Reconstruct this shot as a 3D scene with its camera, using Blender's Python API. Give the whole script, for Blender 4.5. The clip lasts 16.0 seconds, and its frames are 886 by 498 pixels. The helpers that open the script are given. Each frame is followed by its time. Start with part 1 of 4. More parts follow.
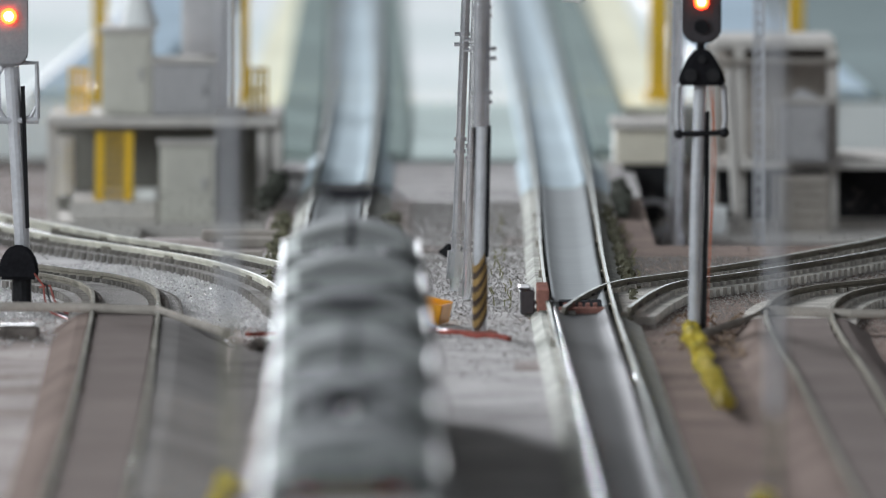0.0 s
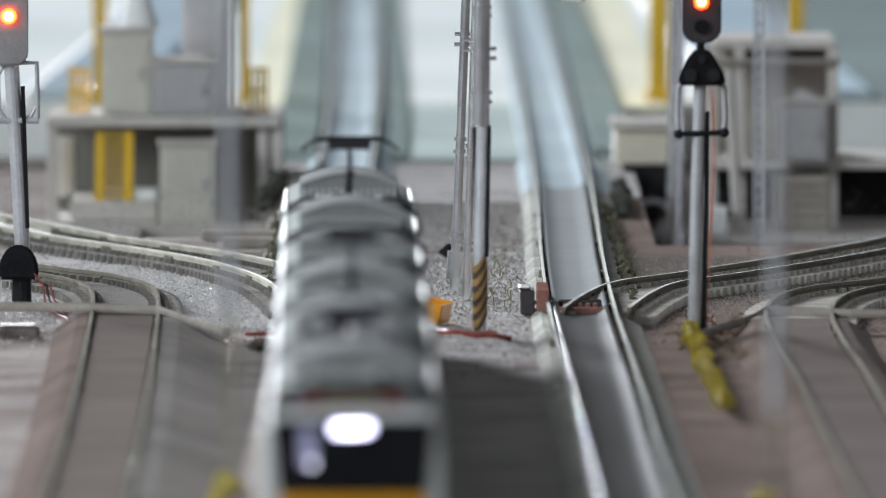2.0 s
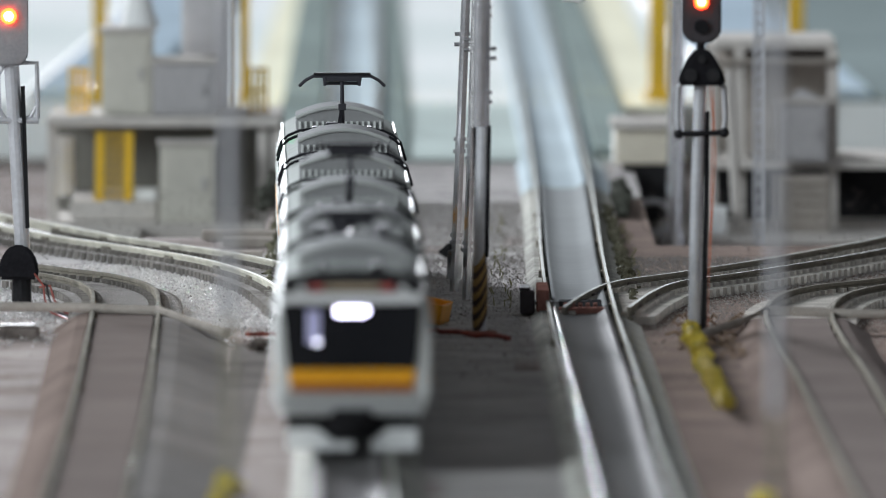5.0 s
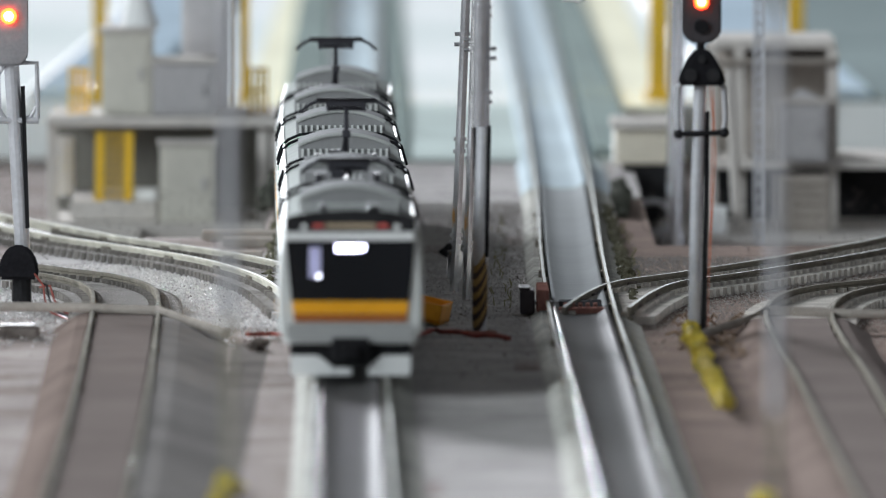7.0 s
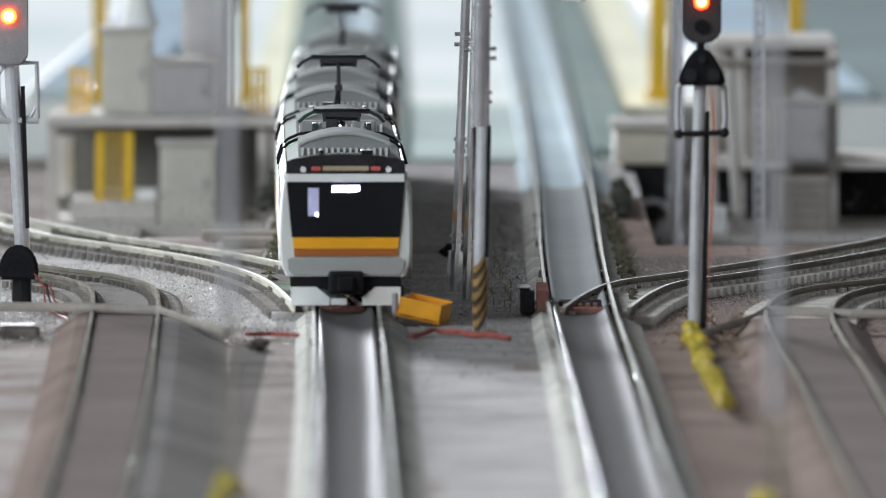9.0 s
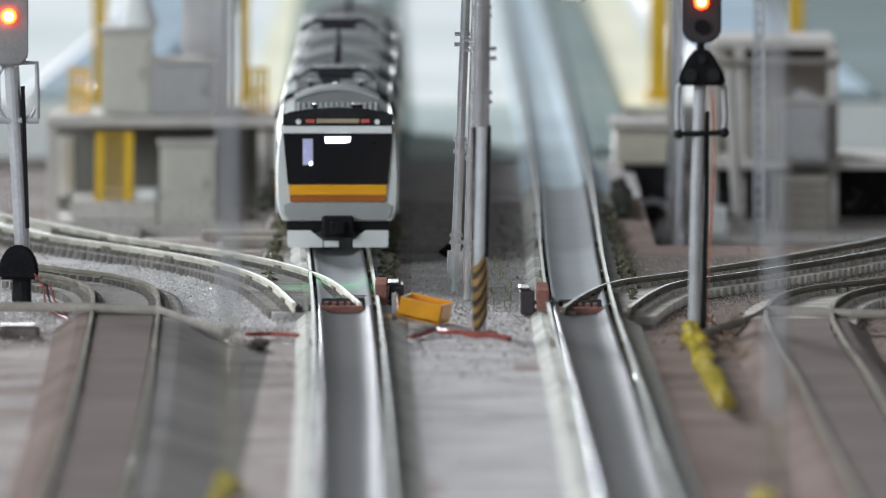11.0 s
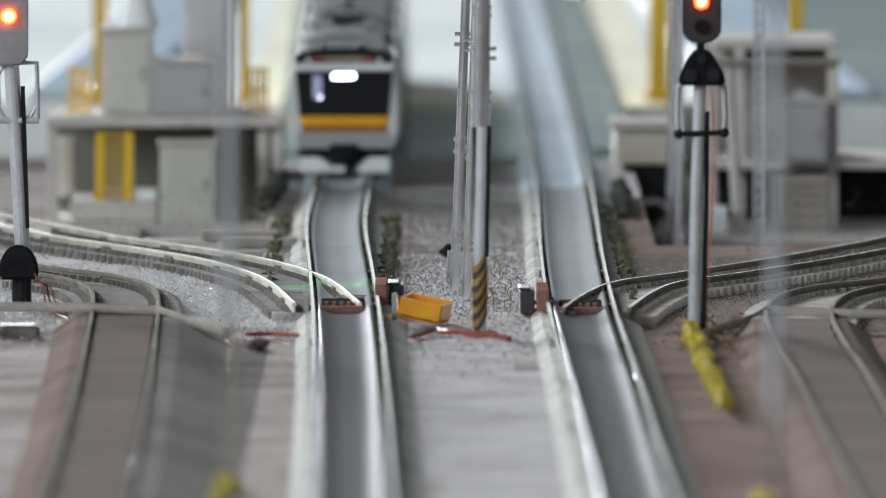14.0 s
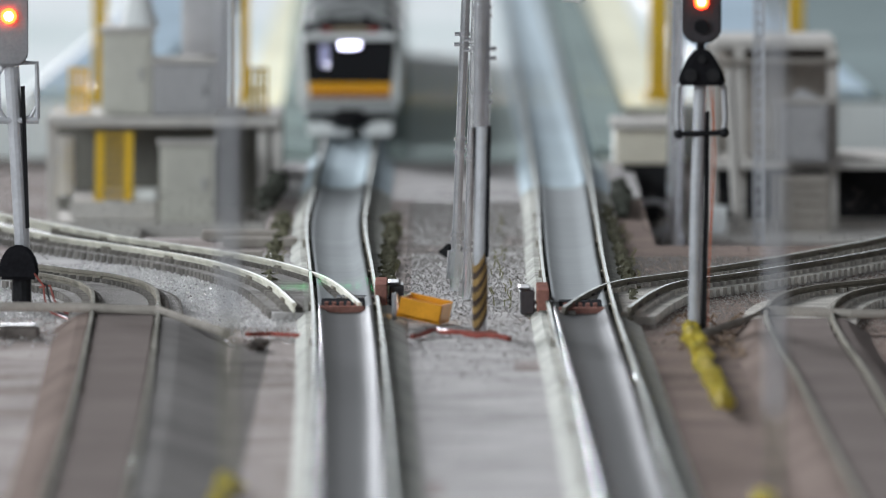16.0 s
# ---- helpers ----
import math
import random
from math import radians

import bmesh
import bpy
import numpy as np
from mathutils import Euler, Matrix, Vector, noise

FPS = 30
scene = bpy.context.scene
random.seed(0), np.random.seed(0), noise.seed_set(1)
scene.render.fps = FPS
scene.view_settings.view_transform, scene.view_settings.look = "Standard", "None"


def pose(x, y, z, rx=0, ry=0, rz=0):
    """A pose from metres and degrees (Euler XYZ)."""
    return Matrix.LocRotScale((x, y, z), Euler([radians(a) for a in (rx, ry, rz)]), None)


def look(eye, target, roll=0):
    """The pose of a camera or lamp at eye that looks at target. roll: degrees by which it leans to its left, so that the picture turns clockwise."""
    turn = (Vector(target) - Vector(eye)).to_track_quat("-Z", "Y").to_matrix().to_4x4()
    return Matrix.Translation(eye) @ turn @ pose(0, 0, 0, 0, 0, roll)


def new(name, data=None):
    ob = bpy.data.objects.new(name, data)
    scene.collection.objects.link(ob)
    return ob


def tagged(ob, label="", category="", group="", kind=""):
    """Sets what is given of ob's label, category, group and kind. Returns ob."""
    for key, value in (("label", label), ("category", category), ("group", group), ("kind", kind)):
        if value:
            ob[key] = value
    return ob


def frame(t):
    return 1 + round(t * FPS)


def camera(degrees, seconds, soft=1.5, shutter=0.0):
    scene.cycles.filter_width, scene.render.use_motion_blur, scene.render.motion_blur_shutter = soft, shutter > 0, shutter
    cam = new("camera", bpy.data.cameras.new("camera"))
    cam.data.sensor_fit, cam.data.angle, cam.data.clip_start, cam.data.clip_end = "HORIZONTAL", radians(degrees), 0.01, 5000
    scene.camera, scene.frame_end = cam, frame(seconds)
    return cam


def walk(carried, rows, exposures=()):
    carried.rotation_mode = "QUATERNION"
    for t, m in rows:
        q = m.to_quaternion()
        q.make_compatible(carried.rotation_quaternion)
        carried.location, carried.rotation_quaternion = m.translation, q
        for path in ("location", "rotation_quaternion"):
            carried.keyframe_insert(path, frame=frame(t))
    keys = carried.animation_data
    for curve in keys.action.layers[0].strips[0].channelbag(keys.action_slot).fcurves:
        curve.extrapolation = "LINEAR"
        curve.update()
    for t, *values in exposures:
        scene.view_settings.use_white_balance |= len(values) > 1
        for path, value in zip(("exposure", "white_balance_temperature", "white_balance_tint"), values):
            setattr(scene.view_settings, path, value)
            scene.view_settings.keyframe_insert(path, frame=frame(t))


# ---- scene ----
cam = camera(2.4543, 16.0, soft=1.0)
EYE = (0.0, -3.0, 0.1145)
walk(cam, [(0.0, pose(*EYE, 90 - 1.942, 0, 0)), (16.0, pose(*EYE, 90 - 1.942, 0, 0))],
     exposures=[(0.0, 0.0), (4.0, 0.02), (6.5, 0.12), (9.0, 0.14), (11.5, 0.05), (16.0, 0.0)])
cam.data.dof.use_dof = True
cam.data.dof.focus_distance = 3.18
cam.data.dof.aperture_fstop = 84.0

# ---- light: a bright window end behind the layout, low and a little to one side ----
world = bpy.data.worlds.new("hall_light")
scene.world = world
world.use_nodes = True
wn = world.node_tree.nodes
wn["Background"].inputs[0].default_value = (0.88, 0.94, 1.0, 1)
wn["Background"].inputs[1].default_value = 0.155
sun_data = bpy.data.lights.new("window_daylight", "SUN")
sun_data.energy, sun_data.angle, sun_data.color = 14.7, radians(5), (0.95, 0.99, 1.06)
sun = new("window_daylight", sun_data)
sun.matrix_world = look((-0.19 * 3, 1.2 * 3, 0.158 * 3), (0, 0, 0))
side_data = bpy.data.lights.new("side_window", "AREA")
side_data.shape, side_data.size, side_data.size_y, side_data.energy, side_data.color = "RECTANGLE", 2.4, 1.2, 66.0, (0.89, 0.96, 1.0)
side = new("side_window", side_data)
side.matrix_world = look((-2.3, -1.5, 1.1), (0, 0.1, 0))
# Green light known from its reflections; position chosen out of view.
green_data = bpy.data.lights.new("green_aspect_light", "SPOT")
green_data.energy, green_data.color, green_data.shadow_soft_size = 0.30, (0.01, 1.0, 0.18), 0.0012
green_data.spot_size, green_data.spot_blend = radians(15), 0.8
green = new("green_aspect_light", green_data)
green.matrix_world = look((-0.0400, 0.2400, 0.0700), (-0.0240, 0.195, 0.024))

MM = 0.001


# ---- materials ----
def mat(name, col, rough=0.6, metal=0.0, var=0.25, scale=120.0, bump=0.0, fine=0.0, spec=0.06, coat=0.0, rand=0.0, tint=None):
    """A surface with two scales of variation; scale is in cycles per metre."""
    m = bpy.data.materials.new(name)
    m.use_nodes = True
    n, l = m.node_tree.nodes, m.node_tree.links
    b = n["Principled BSDF"]
    b.inputs["Roughness"].default_value, b.inputs["Metallic"].default_value = rough, metal
    b.inputs["Specular IOR Level"].default_value = spec
    b.inputs["Coat Weight"].default_value = coat
    tc = n.new("ShaderNodeTexCoord")
    n1, n2 = n.new("ShaderNodeTexNoise"), n.new("ShaderNodeTexNoise")
    n1.inputs["Scale"].default_value, n1.inputs["Detail"].default_value = scale, 5
    n2.inputs["Scale"].default_value, n2.inputs["Detail"].default_value = scale * 9, 3
    for q in (n1, n2):
        l.new(tc.outputs["Object"], q.inputs["Vector"])
    mixf = n.new("ShaderNodeMath")
    mixf.operation = "MULTIPLY_ADD"
    l.new(n2.outputs[0], mixf.inputs[0])
    mixf.inputs[1].default_value = 0.5
    l.new(n1.outputs[0], mixf.inputs[2])
    ramp = n.new("ShaderNodeValToRGB")
    ramp.color_ramp.elements[0].position, ramp.color_ramp.elements[1].position = 0.5, 1.0
    t = tint or col
    ramp.color_ramp.elements[0].color = (*[c * (1 - var) for c in t], 1)
    ramp.color_ramp.elements[1].color = (*[min(1, c * (1 + var)) for c in col], 1)
    l.new(mixf.outputs[0], ramp.inputs[0])
    out = ramp.outputs[0]
    if rand:
        oi, hsv, ma = n.new("ShaderNodeObjectInfo"), n.new("ShaderNodeHueSaturation"), n.new("ShaderNodeMath")
        ma.operation = "MULTIPLY_ADD"
        ma.inputs[1].default_value, ma.inputs[2].default_value = rand, 1 - rand / 2
        l.new(oi.outputs["Random"], ma.inputs[0])
        l.new(ma.outputs[0], hsv.inputs["Value"])
        l.new(out, hsv.inputs["Color"])
        out = hsv.outputs[0]
    l.new(out, b.inputs["Base Color"])
    rr = n.new("ShaderNodeMath")
    rr.operation = "MULTIPLY_ADD"
    rr.inputs[1].default_value, rr.inputs[2].default_value = 0.3 * rough, 0.82 * rough
    l.new(n1.outputs[0], rr.inputs[0])
    l.new(rr.outputs[0], b.inputs["Roughness"])
    if bump:
        bp = n.new("ShaderNodeBump")
        bp.inputs["Strength"].default_value, bp.inputs["Distance"].default_value = 0.8, bump * MM
        n3 = n.new("ShaderNodeTexNoise")
        n3.inputs["Scale"].default_value, n3.inputs["Detail"].default_value = fine or scale * 9, 3
        l.new(tc.outputs["Object"], n3.inputs["Vector"])
        l.new(n3.outputs[0], bp.inputs["Height"])
        l.new(bp.outputs[0], b.inputs["Normal"])
    return m


def glow(name, col, strength):
    m = mat(name, col, 0.3)
    b = m.node_tree.nodes["Principled BSDF"]
    b.inputs["Emission Color"].default_value, b.inputs["Emission Strength"].default_value = (*col, 1), strength
    return m


M_GROUND = mat("fine_brown_grey_ballast", (0.40, 0.365, 0.35), 0.9, var=0.15, scale=45, bump=0.9, fine=900, tint=(0.22, 0.18, 0.165), spec=0.0)
# Brightly lit ballast: the light is put into a paler copy of the ground.
M_GROUNDPALE = mat("pale_lit_ballast", (0.44, 0.427, 0.42), 0.9, var=0.2, scale=60, bump=0.9, fine=900, tint=(0.36, 0.34, 0.33), spec=0.0)
M_GRIT = mat("loose_grit", (0.66, 0.65, 0.64), 0.5, var=0.4, scale=700, spec=0.14)
M_DARKGRIT = mat("dark_grit", (0.15, 0.13, 0.12), 0.8, var=0.5, scale=500)
M_BED = mat("glossy_glued_roadbed", (0.10, 0.105, 0.11), 0.24, var=0.25, scale=60, bump=0.05, fine=500, spec=0.5)
M_SHOULDER = mat("ballast_shoulder", (0.40, 0.40, 0.37), 0.85, var=0.4, scale=110, bump=0.7, fine=1200, spec=0.0)
_n, _l = M_BED.node_tree.nodes, M_BED.node_tree.links
_d, _m = _n.new("ShaderNodeBsdfDiffuse"), _n.new("ShaderNodeMixShader")
_d.inputs["Color"].default_value = (0.11, 0.108, 0.108, 1)
_m.inputs[0].default_value = 0.17
_l.new(_d.outputs[0], _m.inputs[1])
_l.new(_n["Principled BSDF"].outputs[0], _m.inputs[2])
_l.new(_m.outputs[0], _n["Material Output"].inputs["Surface"])
# Window reflection on the far track is put into this pale matt blue.
M_BEDFAR = mat("pale_sheen_far_infill", (0.49, 0.57, 0.61), 0.8, var=0.15, scale=8, spec=0.0)
M_BANK = mat("teal_grey_bank", (0.30, 0.36, 0.345), 0.85, var=0.2, scale=12, spec=0.0)
M_SIDERAIL = mat("dull_worn_siding_rail", (0.25, 0.24, 0.215), 0.8, 0.0, spec=0.0, var=0.35, scale=90)
M_SIDEPANEL = mat("grey_rubber_panel", (0.205, 0.195, 0.188), 0.8, var=0.3, scale=22, bump=0.15, fine=900, spec=0.0)
M_GRITDULL = mat("dull_grey_grit", (0.36, 0.345, 0.33), 0.8, var=0.4, scale=700, spec=0.0)
M_RIM = mat("pale_glossy_rim", (0.45, 0.47, 0.46), 0.22, 0.0, var=0.1, scale=120, spec=0.5)
# Shade in the gaps between sleepers is put into this darker ballast colour.
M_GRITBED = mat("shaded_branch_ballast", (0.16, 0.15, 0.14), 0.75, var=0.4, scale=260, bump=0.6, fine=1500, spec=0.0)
M_BROWN = mat("brown_painted_ground", (0.17, 0.135, 0.12), 0.85, var=0.25, scale=25, bump=0.4, fine=900, spec=0.0)
# Painted board without gloss; the window's sheen is put into its pale colour.
M_PALE = mat("pale_sheen_board", (0.85, 0.94, 0.92), 0.8, var=0.16, scale=3, spec=0.0)
# Reflected green light is put into the tint of this metal.
M_POLISH = mat("greenish_glint_metal", (0.80, 0.95, 0.86), 0.20, 1.0, var=0.1, scale=200, spec=0.5)
# Matt too, brightened to hold the sheen of glossy board paint.
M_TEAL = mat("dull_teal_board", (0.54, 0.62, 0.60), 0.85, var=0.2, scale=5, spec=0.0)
M_TEALDARK = mat("dark_teal_board", (0.25, 0.30, 0.30), 0.85, var=0.2, scale=5, spec=0.0)
M_GROUNDBROWN = mat("dark_brown_ballast", (0.21, 0.165, 0.145), 0.9, var=0.25, scale=45, bump=0.9, fine=900, tint=(0.16, 0.13, 0.115), spec=0.0)
M_RAIL = mat("nickel_silver_rail", (0.34, 0.37, 0.34), 0.40, 0.0, spec=0.05, var=0.25, scale=90)
M_WEB = mat("weathered_rail_side", (0.23, 0.212, 0.18), 0.8, 0.0, var=0.3, scale=120, spec=0.0)
M_TIE = mat("grey_plastic_sleeper", (0.075, 0.066, 0.058), 0.7, spec=0.1, var=0.3, scale=300, rand=0.35)
# Cream rail side with the left-front light put into a paler colour.
M_WEBLIT = mat("lit_cream_rail_side", (0.62, 0.60, 0.52), 0.75, var=0.25, scale=120, spec=0.0)
M_PANEL = mat("dark_crossing_panel", (0.175, 0.15, 0.14), 0.85, var=0.15, scale=30, bump=0.15, fine=1200, spec=0.0)
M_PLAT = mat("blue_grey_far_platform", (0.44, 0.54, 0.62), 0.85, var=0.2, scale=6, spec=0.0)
M_HEADDARK = mat("dark_signal_housing", (0.06, 0.055, 0.06), 0.45, var=0.2, scale=200, spec=0.2)
M_TIEPALE = mat("weathered_pale_sleeper", (0.50, 0.475, 0.44), 0.8, var=0.3, scale=300, rand=0.35, spec=0.0)
M_TIEDARK = mat("dark_grey_sleeper", (0.19, 0.178, 0.165), 0.8, var=0.3, scale=300, rand=0.5, spec=0.0)
# The shiny line along the left branch rails is painted as a bright top.
M_RAILSHEEN = mat("bright_sheen_rail_top", (0.66, 0.67, 0.62), 0.4, 0.0, spec=0.1, var=0.3, scale=110)
# Other infill past the turnout; its gloss is put into the paler colour.
M_BEDMID = mat("pale_sheen_mid_infill", (0.31, 0.325, 0.33), 0.9, var=0.07, scale=25, spec=0.0)
M_GROUNDDARK = mat("dark_grey_ballast", (0.17, 0.158, 0.15), 0.9, var=0.3, scale=45, bump=0.9, fine=900, spec=0.0)
M_RUST = mat("red_brown_plate", (0.25, 0.125, 0.105), 0.8, var=0.35, scale=250, spec=0.0)
M_BLACK = mat("black_plastic", (0.018, 0.018, 0.02), 0.42, var=0.3, scale=200, spec=0.08)
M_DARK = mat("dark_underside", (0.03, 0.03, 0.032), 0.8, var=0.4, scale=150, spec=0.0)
M_HOOD = mat("black_matt_hood", (0.02, 0.02, 0.023), 0.7, var=0.3, scale=200, spec=0.0)
M_SILVER = mat("silver_painted_metal", (0.70, 0.71, 0.74), 0.22, 0.85, var=0.15, scale=180, spec=0.5)
M_GREYPOLE = mat("grey_painted_pole", (0.50, 0.51, 0.54), 0.36, 0.12, var=0.18, scale=150, spec=0.4)
M_GREYHEAD = mat("grey_signal_housing", (0.30, 0.30, 0.315), 0.5, var=0.2, scale=200, spec=0.3)
M_YELLOW = mat("yellow_paint", (0.78, 0.50, 0.05), 0.5, var=0.15, scale=120, spec=0.2)
M_TURF = mat("yellow_turf_foam", (0.62, 0.50, 0.09), 0.85, var=0.45, scale=400, bump=0.5)
M_MOSS = mat("dry_green_weeds", (0.17, 0.165, 0.115), 0.9, var=0.5, scale=400, bump=0.4)
M_SHADELUMP = mat("grey_green_shade", (0.10, 0.105, 0.09), 0.9, var=0.4, scale=300, bump=0.4, spec=0.02)
M_TWIG = mat("dry_brown_fibre", (0.27, 0.20, 0.15), 0.9, var=0.4, scale=400, spec=0.0)
M_TUFT = mat("dry_straw_green", (0.26, 0.25, 0.14), 0.9, var=0.4, scale=400, spec=0.0)
M_ORANGE = mat("orange_plastic", (0.80, 0.36, 0.03), 0.38, var=0.15, scale=250, spec=0.3)
M_REDWIRE = mat("red_cable_sheath", (0.30, 0.085, 0.07), 0.6, var=0.4, scale=300)
M_COPPER = mat("thin_orange_wire", (0.55, 0.20, 0.12), 0.5, var=0.2)
M_HAZARD = mat("yellow_hazard_band", (0.31, 0.20, 0.08), 0.6, var=0.4, scale=300)
M_HAZDARK = mat("dark_hazard_band", (0.075, 0.055, 0.045), 0.6, var=0.4, scale=300)
M_CONC = mat("pale_grey_plastic_building", (0.57, 0.545, 0.515), 0.8, spec=0.0, var=0.14, scale=60)
# Shade under the left deck is put into this darker wall colour.
M_SHADEWALL = mat("shaded_olive_grey_wall", (0.19, 0.185, 0.165), 0.85, var=0.2, scale=60, spec=0.0)
M_CREAM = mat("cream_plastic_wall", (0.66, 0.62, 0.52), 0.6, var=0.12, scale=60)
# Warm glare on the far board, held as a bright cream colour.
M_CREAMGLARE = mat("bright_cream_glare", (0.90, 0.88, 0.70), 0.7, var=0.1, scale=5, spec=0.0)
M_CAB = mat("grey_green_cabinet", (0.60, 0.59, 0.53), 0.6, var=0.1, scale=70)
M_CABG = mat("mid_grey_cabinet", (0.45, 0.445, 0.455), 0.6, var=0.1, scale=70)
M_BROWNBOX = mat("brown_grey_crate", (0.34, 0.31, 0.28), 0.65, var=0.2, scale=150, spec=0.0)
M_BODY = mat("white_silver_car_body", (0.66, 0.68, 0.67), 0.75, 0.0, var=0.05, scale=60, spec=0.02)
M_ROOF = mat("grey_car_roof", (0.38, 0.40, 0.39), 0.8, spec=0.0, var=0.1, scale=90)
M_ROOFAC = mat("dark_grey_roof_unit", (0.29, 0.295, 0.30), 0.75, var=0.1, scale=120, spec=0.0)
M_GLASS = mat("black_glossy_windscreen", (0.006, 0.007, 0.010), 0.12, var=0.1, scale=50, spec=0.3)
M_BANDO = mat("orange_stripe", (0.85, 0.40, 0.03), 0.4, var=0.06)
M_BANDB = mat("brown_stripe", (0.38, 0.13, 0.04), 0.4, var=0.06)
M_LOWER = mat("grey_front_panel", (0.36, 0.37, 0.37), 0.6, var=0.06, scale=60, spec=0.1)
M_WHITE = mat("white_skirt_paint", (0.80, 0.82, 0.82), 0.4, var=0.05, spec=0.1)
M_PANTO = mat("dark_metal_pantograph", (0.05, 0.05, 0.058), 0.7, 0.0, var=0.2, spec=0.02)
G_WINDOW = glow("bright_window_haze", (0.95, 1.0, 0.97), 1.0)
M_FADED = mat("faded_yellow_sleeve", (0.27, 0.262, 0.20), 0.7, var=0.3, scale=100)
M_ROOM = mat("hall_plaster", (0.75, 0.77, 0.76), 0.8, var=0.06, scale=3)
M_WOOD = mat("baseboard_wood", (0.30, 0.20, 0.12), 0.6, var=0.2, scale=12)
G_RED = glow("red_led", (1.0, 0.05, 0.01), 14.0)
G_GREEN = glow("green_led", (0.02, 1.0, 0.2), 8.0)
G_REDCORE = glow("red_led_core", (1.0, 0.45, 0.12), 30.0)
G_HEAD = glow("white_headlight_led", (0.70, 0.70, 1.0), 11.0)
G_CAB = glow("small_cab_lamp", (0.8, 0.82, 1.0), 5.0)
G_DIM = glow("dim_cab_lamp", (0.5, 0.5, 0.75), 0.10)
G_SIGN = glow("destination_display_glow", (0.34, 0.28, 0.20), 0.15)
G_SIGNR = glow("tail_lamp_red", (0.45, 0.10, 0.09), 0.2)


# ---- mesh helpers: all sizes in millimetres ----
def thing(name, label, category, x=0, y=0, z=0, rz=0, kind="", group=""):
    ob = new(name)
    ob.empty_display_size = 0.002
    ob.matrix_basis = pose(x * MM, y * MM, z * MM, 0, 0, rz)
    return tagged(ob, label, category, group, kind)


def link(name, bm, material, parent=None, label="", smooth=False):
    me = bpy.data.meshes.new(name)
    bmesh.ops.scale(bm, vec=(MM, MM, MM), verts=bm.verts)
    bmesh.ops.recalc_face_normals(bm, faces=bm.faces)
    bm.to_mesh(me)
    bm.free()
    for mm in (material if isinstance(material, (list, tuple)) else [material]):
        me.materials.append(mm)
    if smooth:
        for f in me.polygons:
            f.use_smooth = True
    ob = new(name, me)
    ob.parent = parent
    if label:
        tagged(ob, label)
    return ob


part = link


def box(bm, x0, x1, y0, y1, z0, z1, bev=0.0, m=0):
    r = bmesh.ops.create_cube(bm, size=1)
    vs = r["verts"]
    bmesh.ops.scale(bm, vec=(x1 - x0, y1 - y0, z1 - z0), verts=vs)
    bmesh.ops.translate(bm, vec=((x0 + x1) / 2, (y0 + y1) / 2, (z0 + z1) / 2), verts=vs)
    fs = {f for v in vs for f in v.link_faces}
    for f in fs:
        f.material_index = m
    if bev:
        es = list({e for v in vs for e in v.link_edges})
        bmesh.ops.bevel(bm, geom=es, offset=bev, segments=2, affect="EDGES", profile=0.5, material=-1)
    return bm


def cbox(w, d, h, bev=0.0, z=0.0):
    return box(bmesh.new(), -w / 2, w / 2, -d / 2, d / 2, z, z + h, bev)


def tube(bm, pts, r, n=10, r1=None):
    """A round bar along a line of points."""
    pts = [Vector(p) for p in pts]
    rings = []
    for i, p in enumerate(pts):
        d = (pts[min(i + 1, len(pts) - 1)] - pts[max(i - 1, 0)]).normalized()
        a = d.cross(Vector((0, 1, 0)) if abs(d.y) < 0.9 else Vector((1, 0, 0))).normalized()
        b = d.cross(a)
        rad = r if r1 is None else r + (r1 - r) * i / (len(pts) - 1)
        rings.append([bm.verts.new(p + a * rad * math.cos(k * math.tau / n) + b * rad * math.sin(k * math.tau / n)) for k in range(n)])
    for u, v in zip(rings, rings[1:]):
        for k in range(n):
            bm.faces.new((u[k], u[(k + 1) % n], v[(k + 1) % n], v[k]))
    bm.faces.new(rings[0])
    bm.faces.new(rings[-1])
    return bm


def prism(bm, poly, y0, y1, m=0):
    """A plate: an outline in x and z, pushed along y."""
    a = [bm.verts.new((x, y0, z)) for x, z in poly]
    b = [bm.verts.new((x, y1, z)) for x, z in poly]
    fs = [bm.faces.new(a), bm.faces.new(b[::-1])]
    k = len(poly)
    for i in range(k):
        fs.append(bm.faces.new((a[i], a[(i + 1) % k], b[(i + 1) % k], b[i])))
    for f in fs:
        f.material_index = m
    return bm


def blob(bm, x, y, z, r, flat=1.0, sub=2, rough=0.3):
    res = bmesh.ops.create_icosphere(bm, subdivisions=sub, radius=r)
    for v in res["verts"]:
        k = 1 + rough * noise.noise(v.co * (2.2 / r) + Vector((x, y, z)))
        v.co = Vector((v.co.x * k + x, v.co.y * k + y, v.co.z * k * flat + z))
    return bm


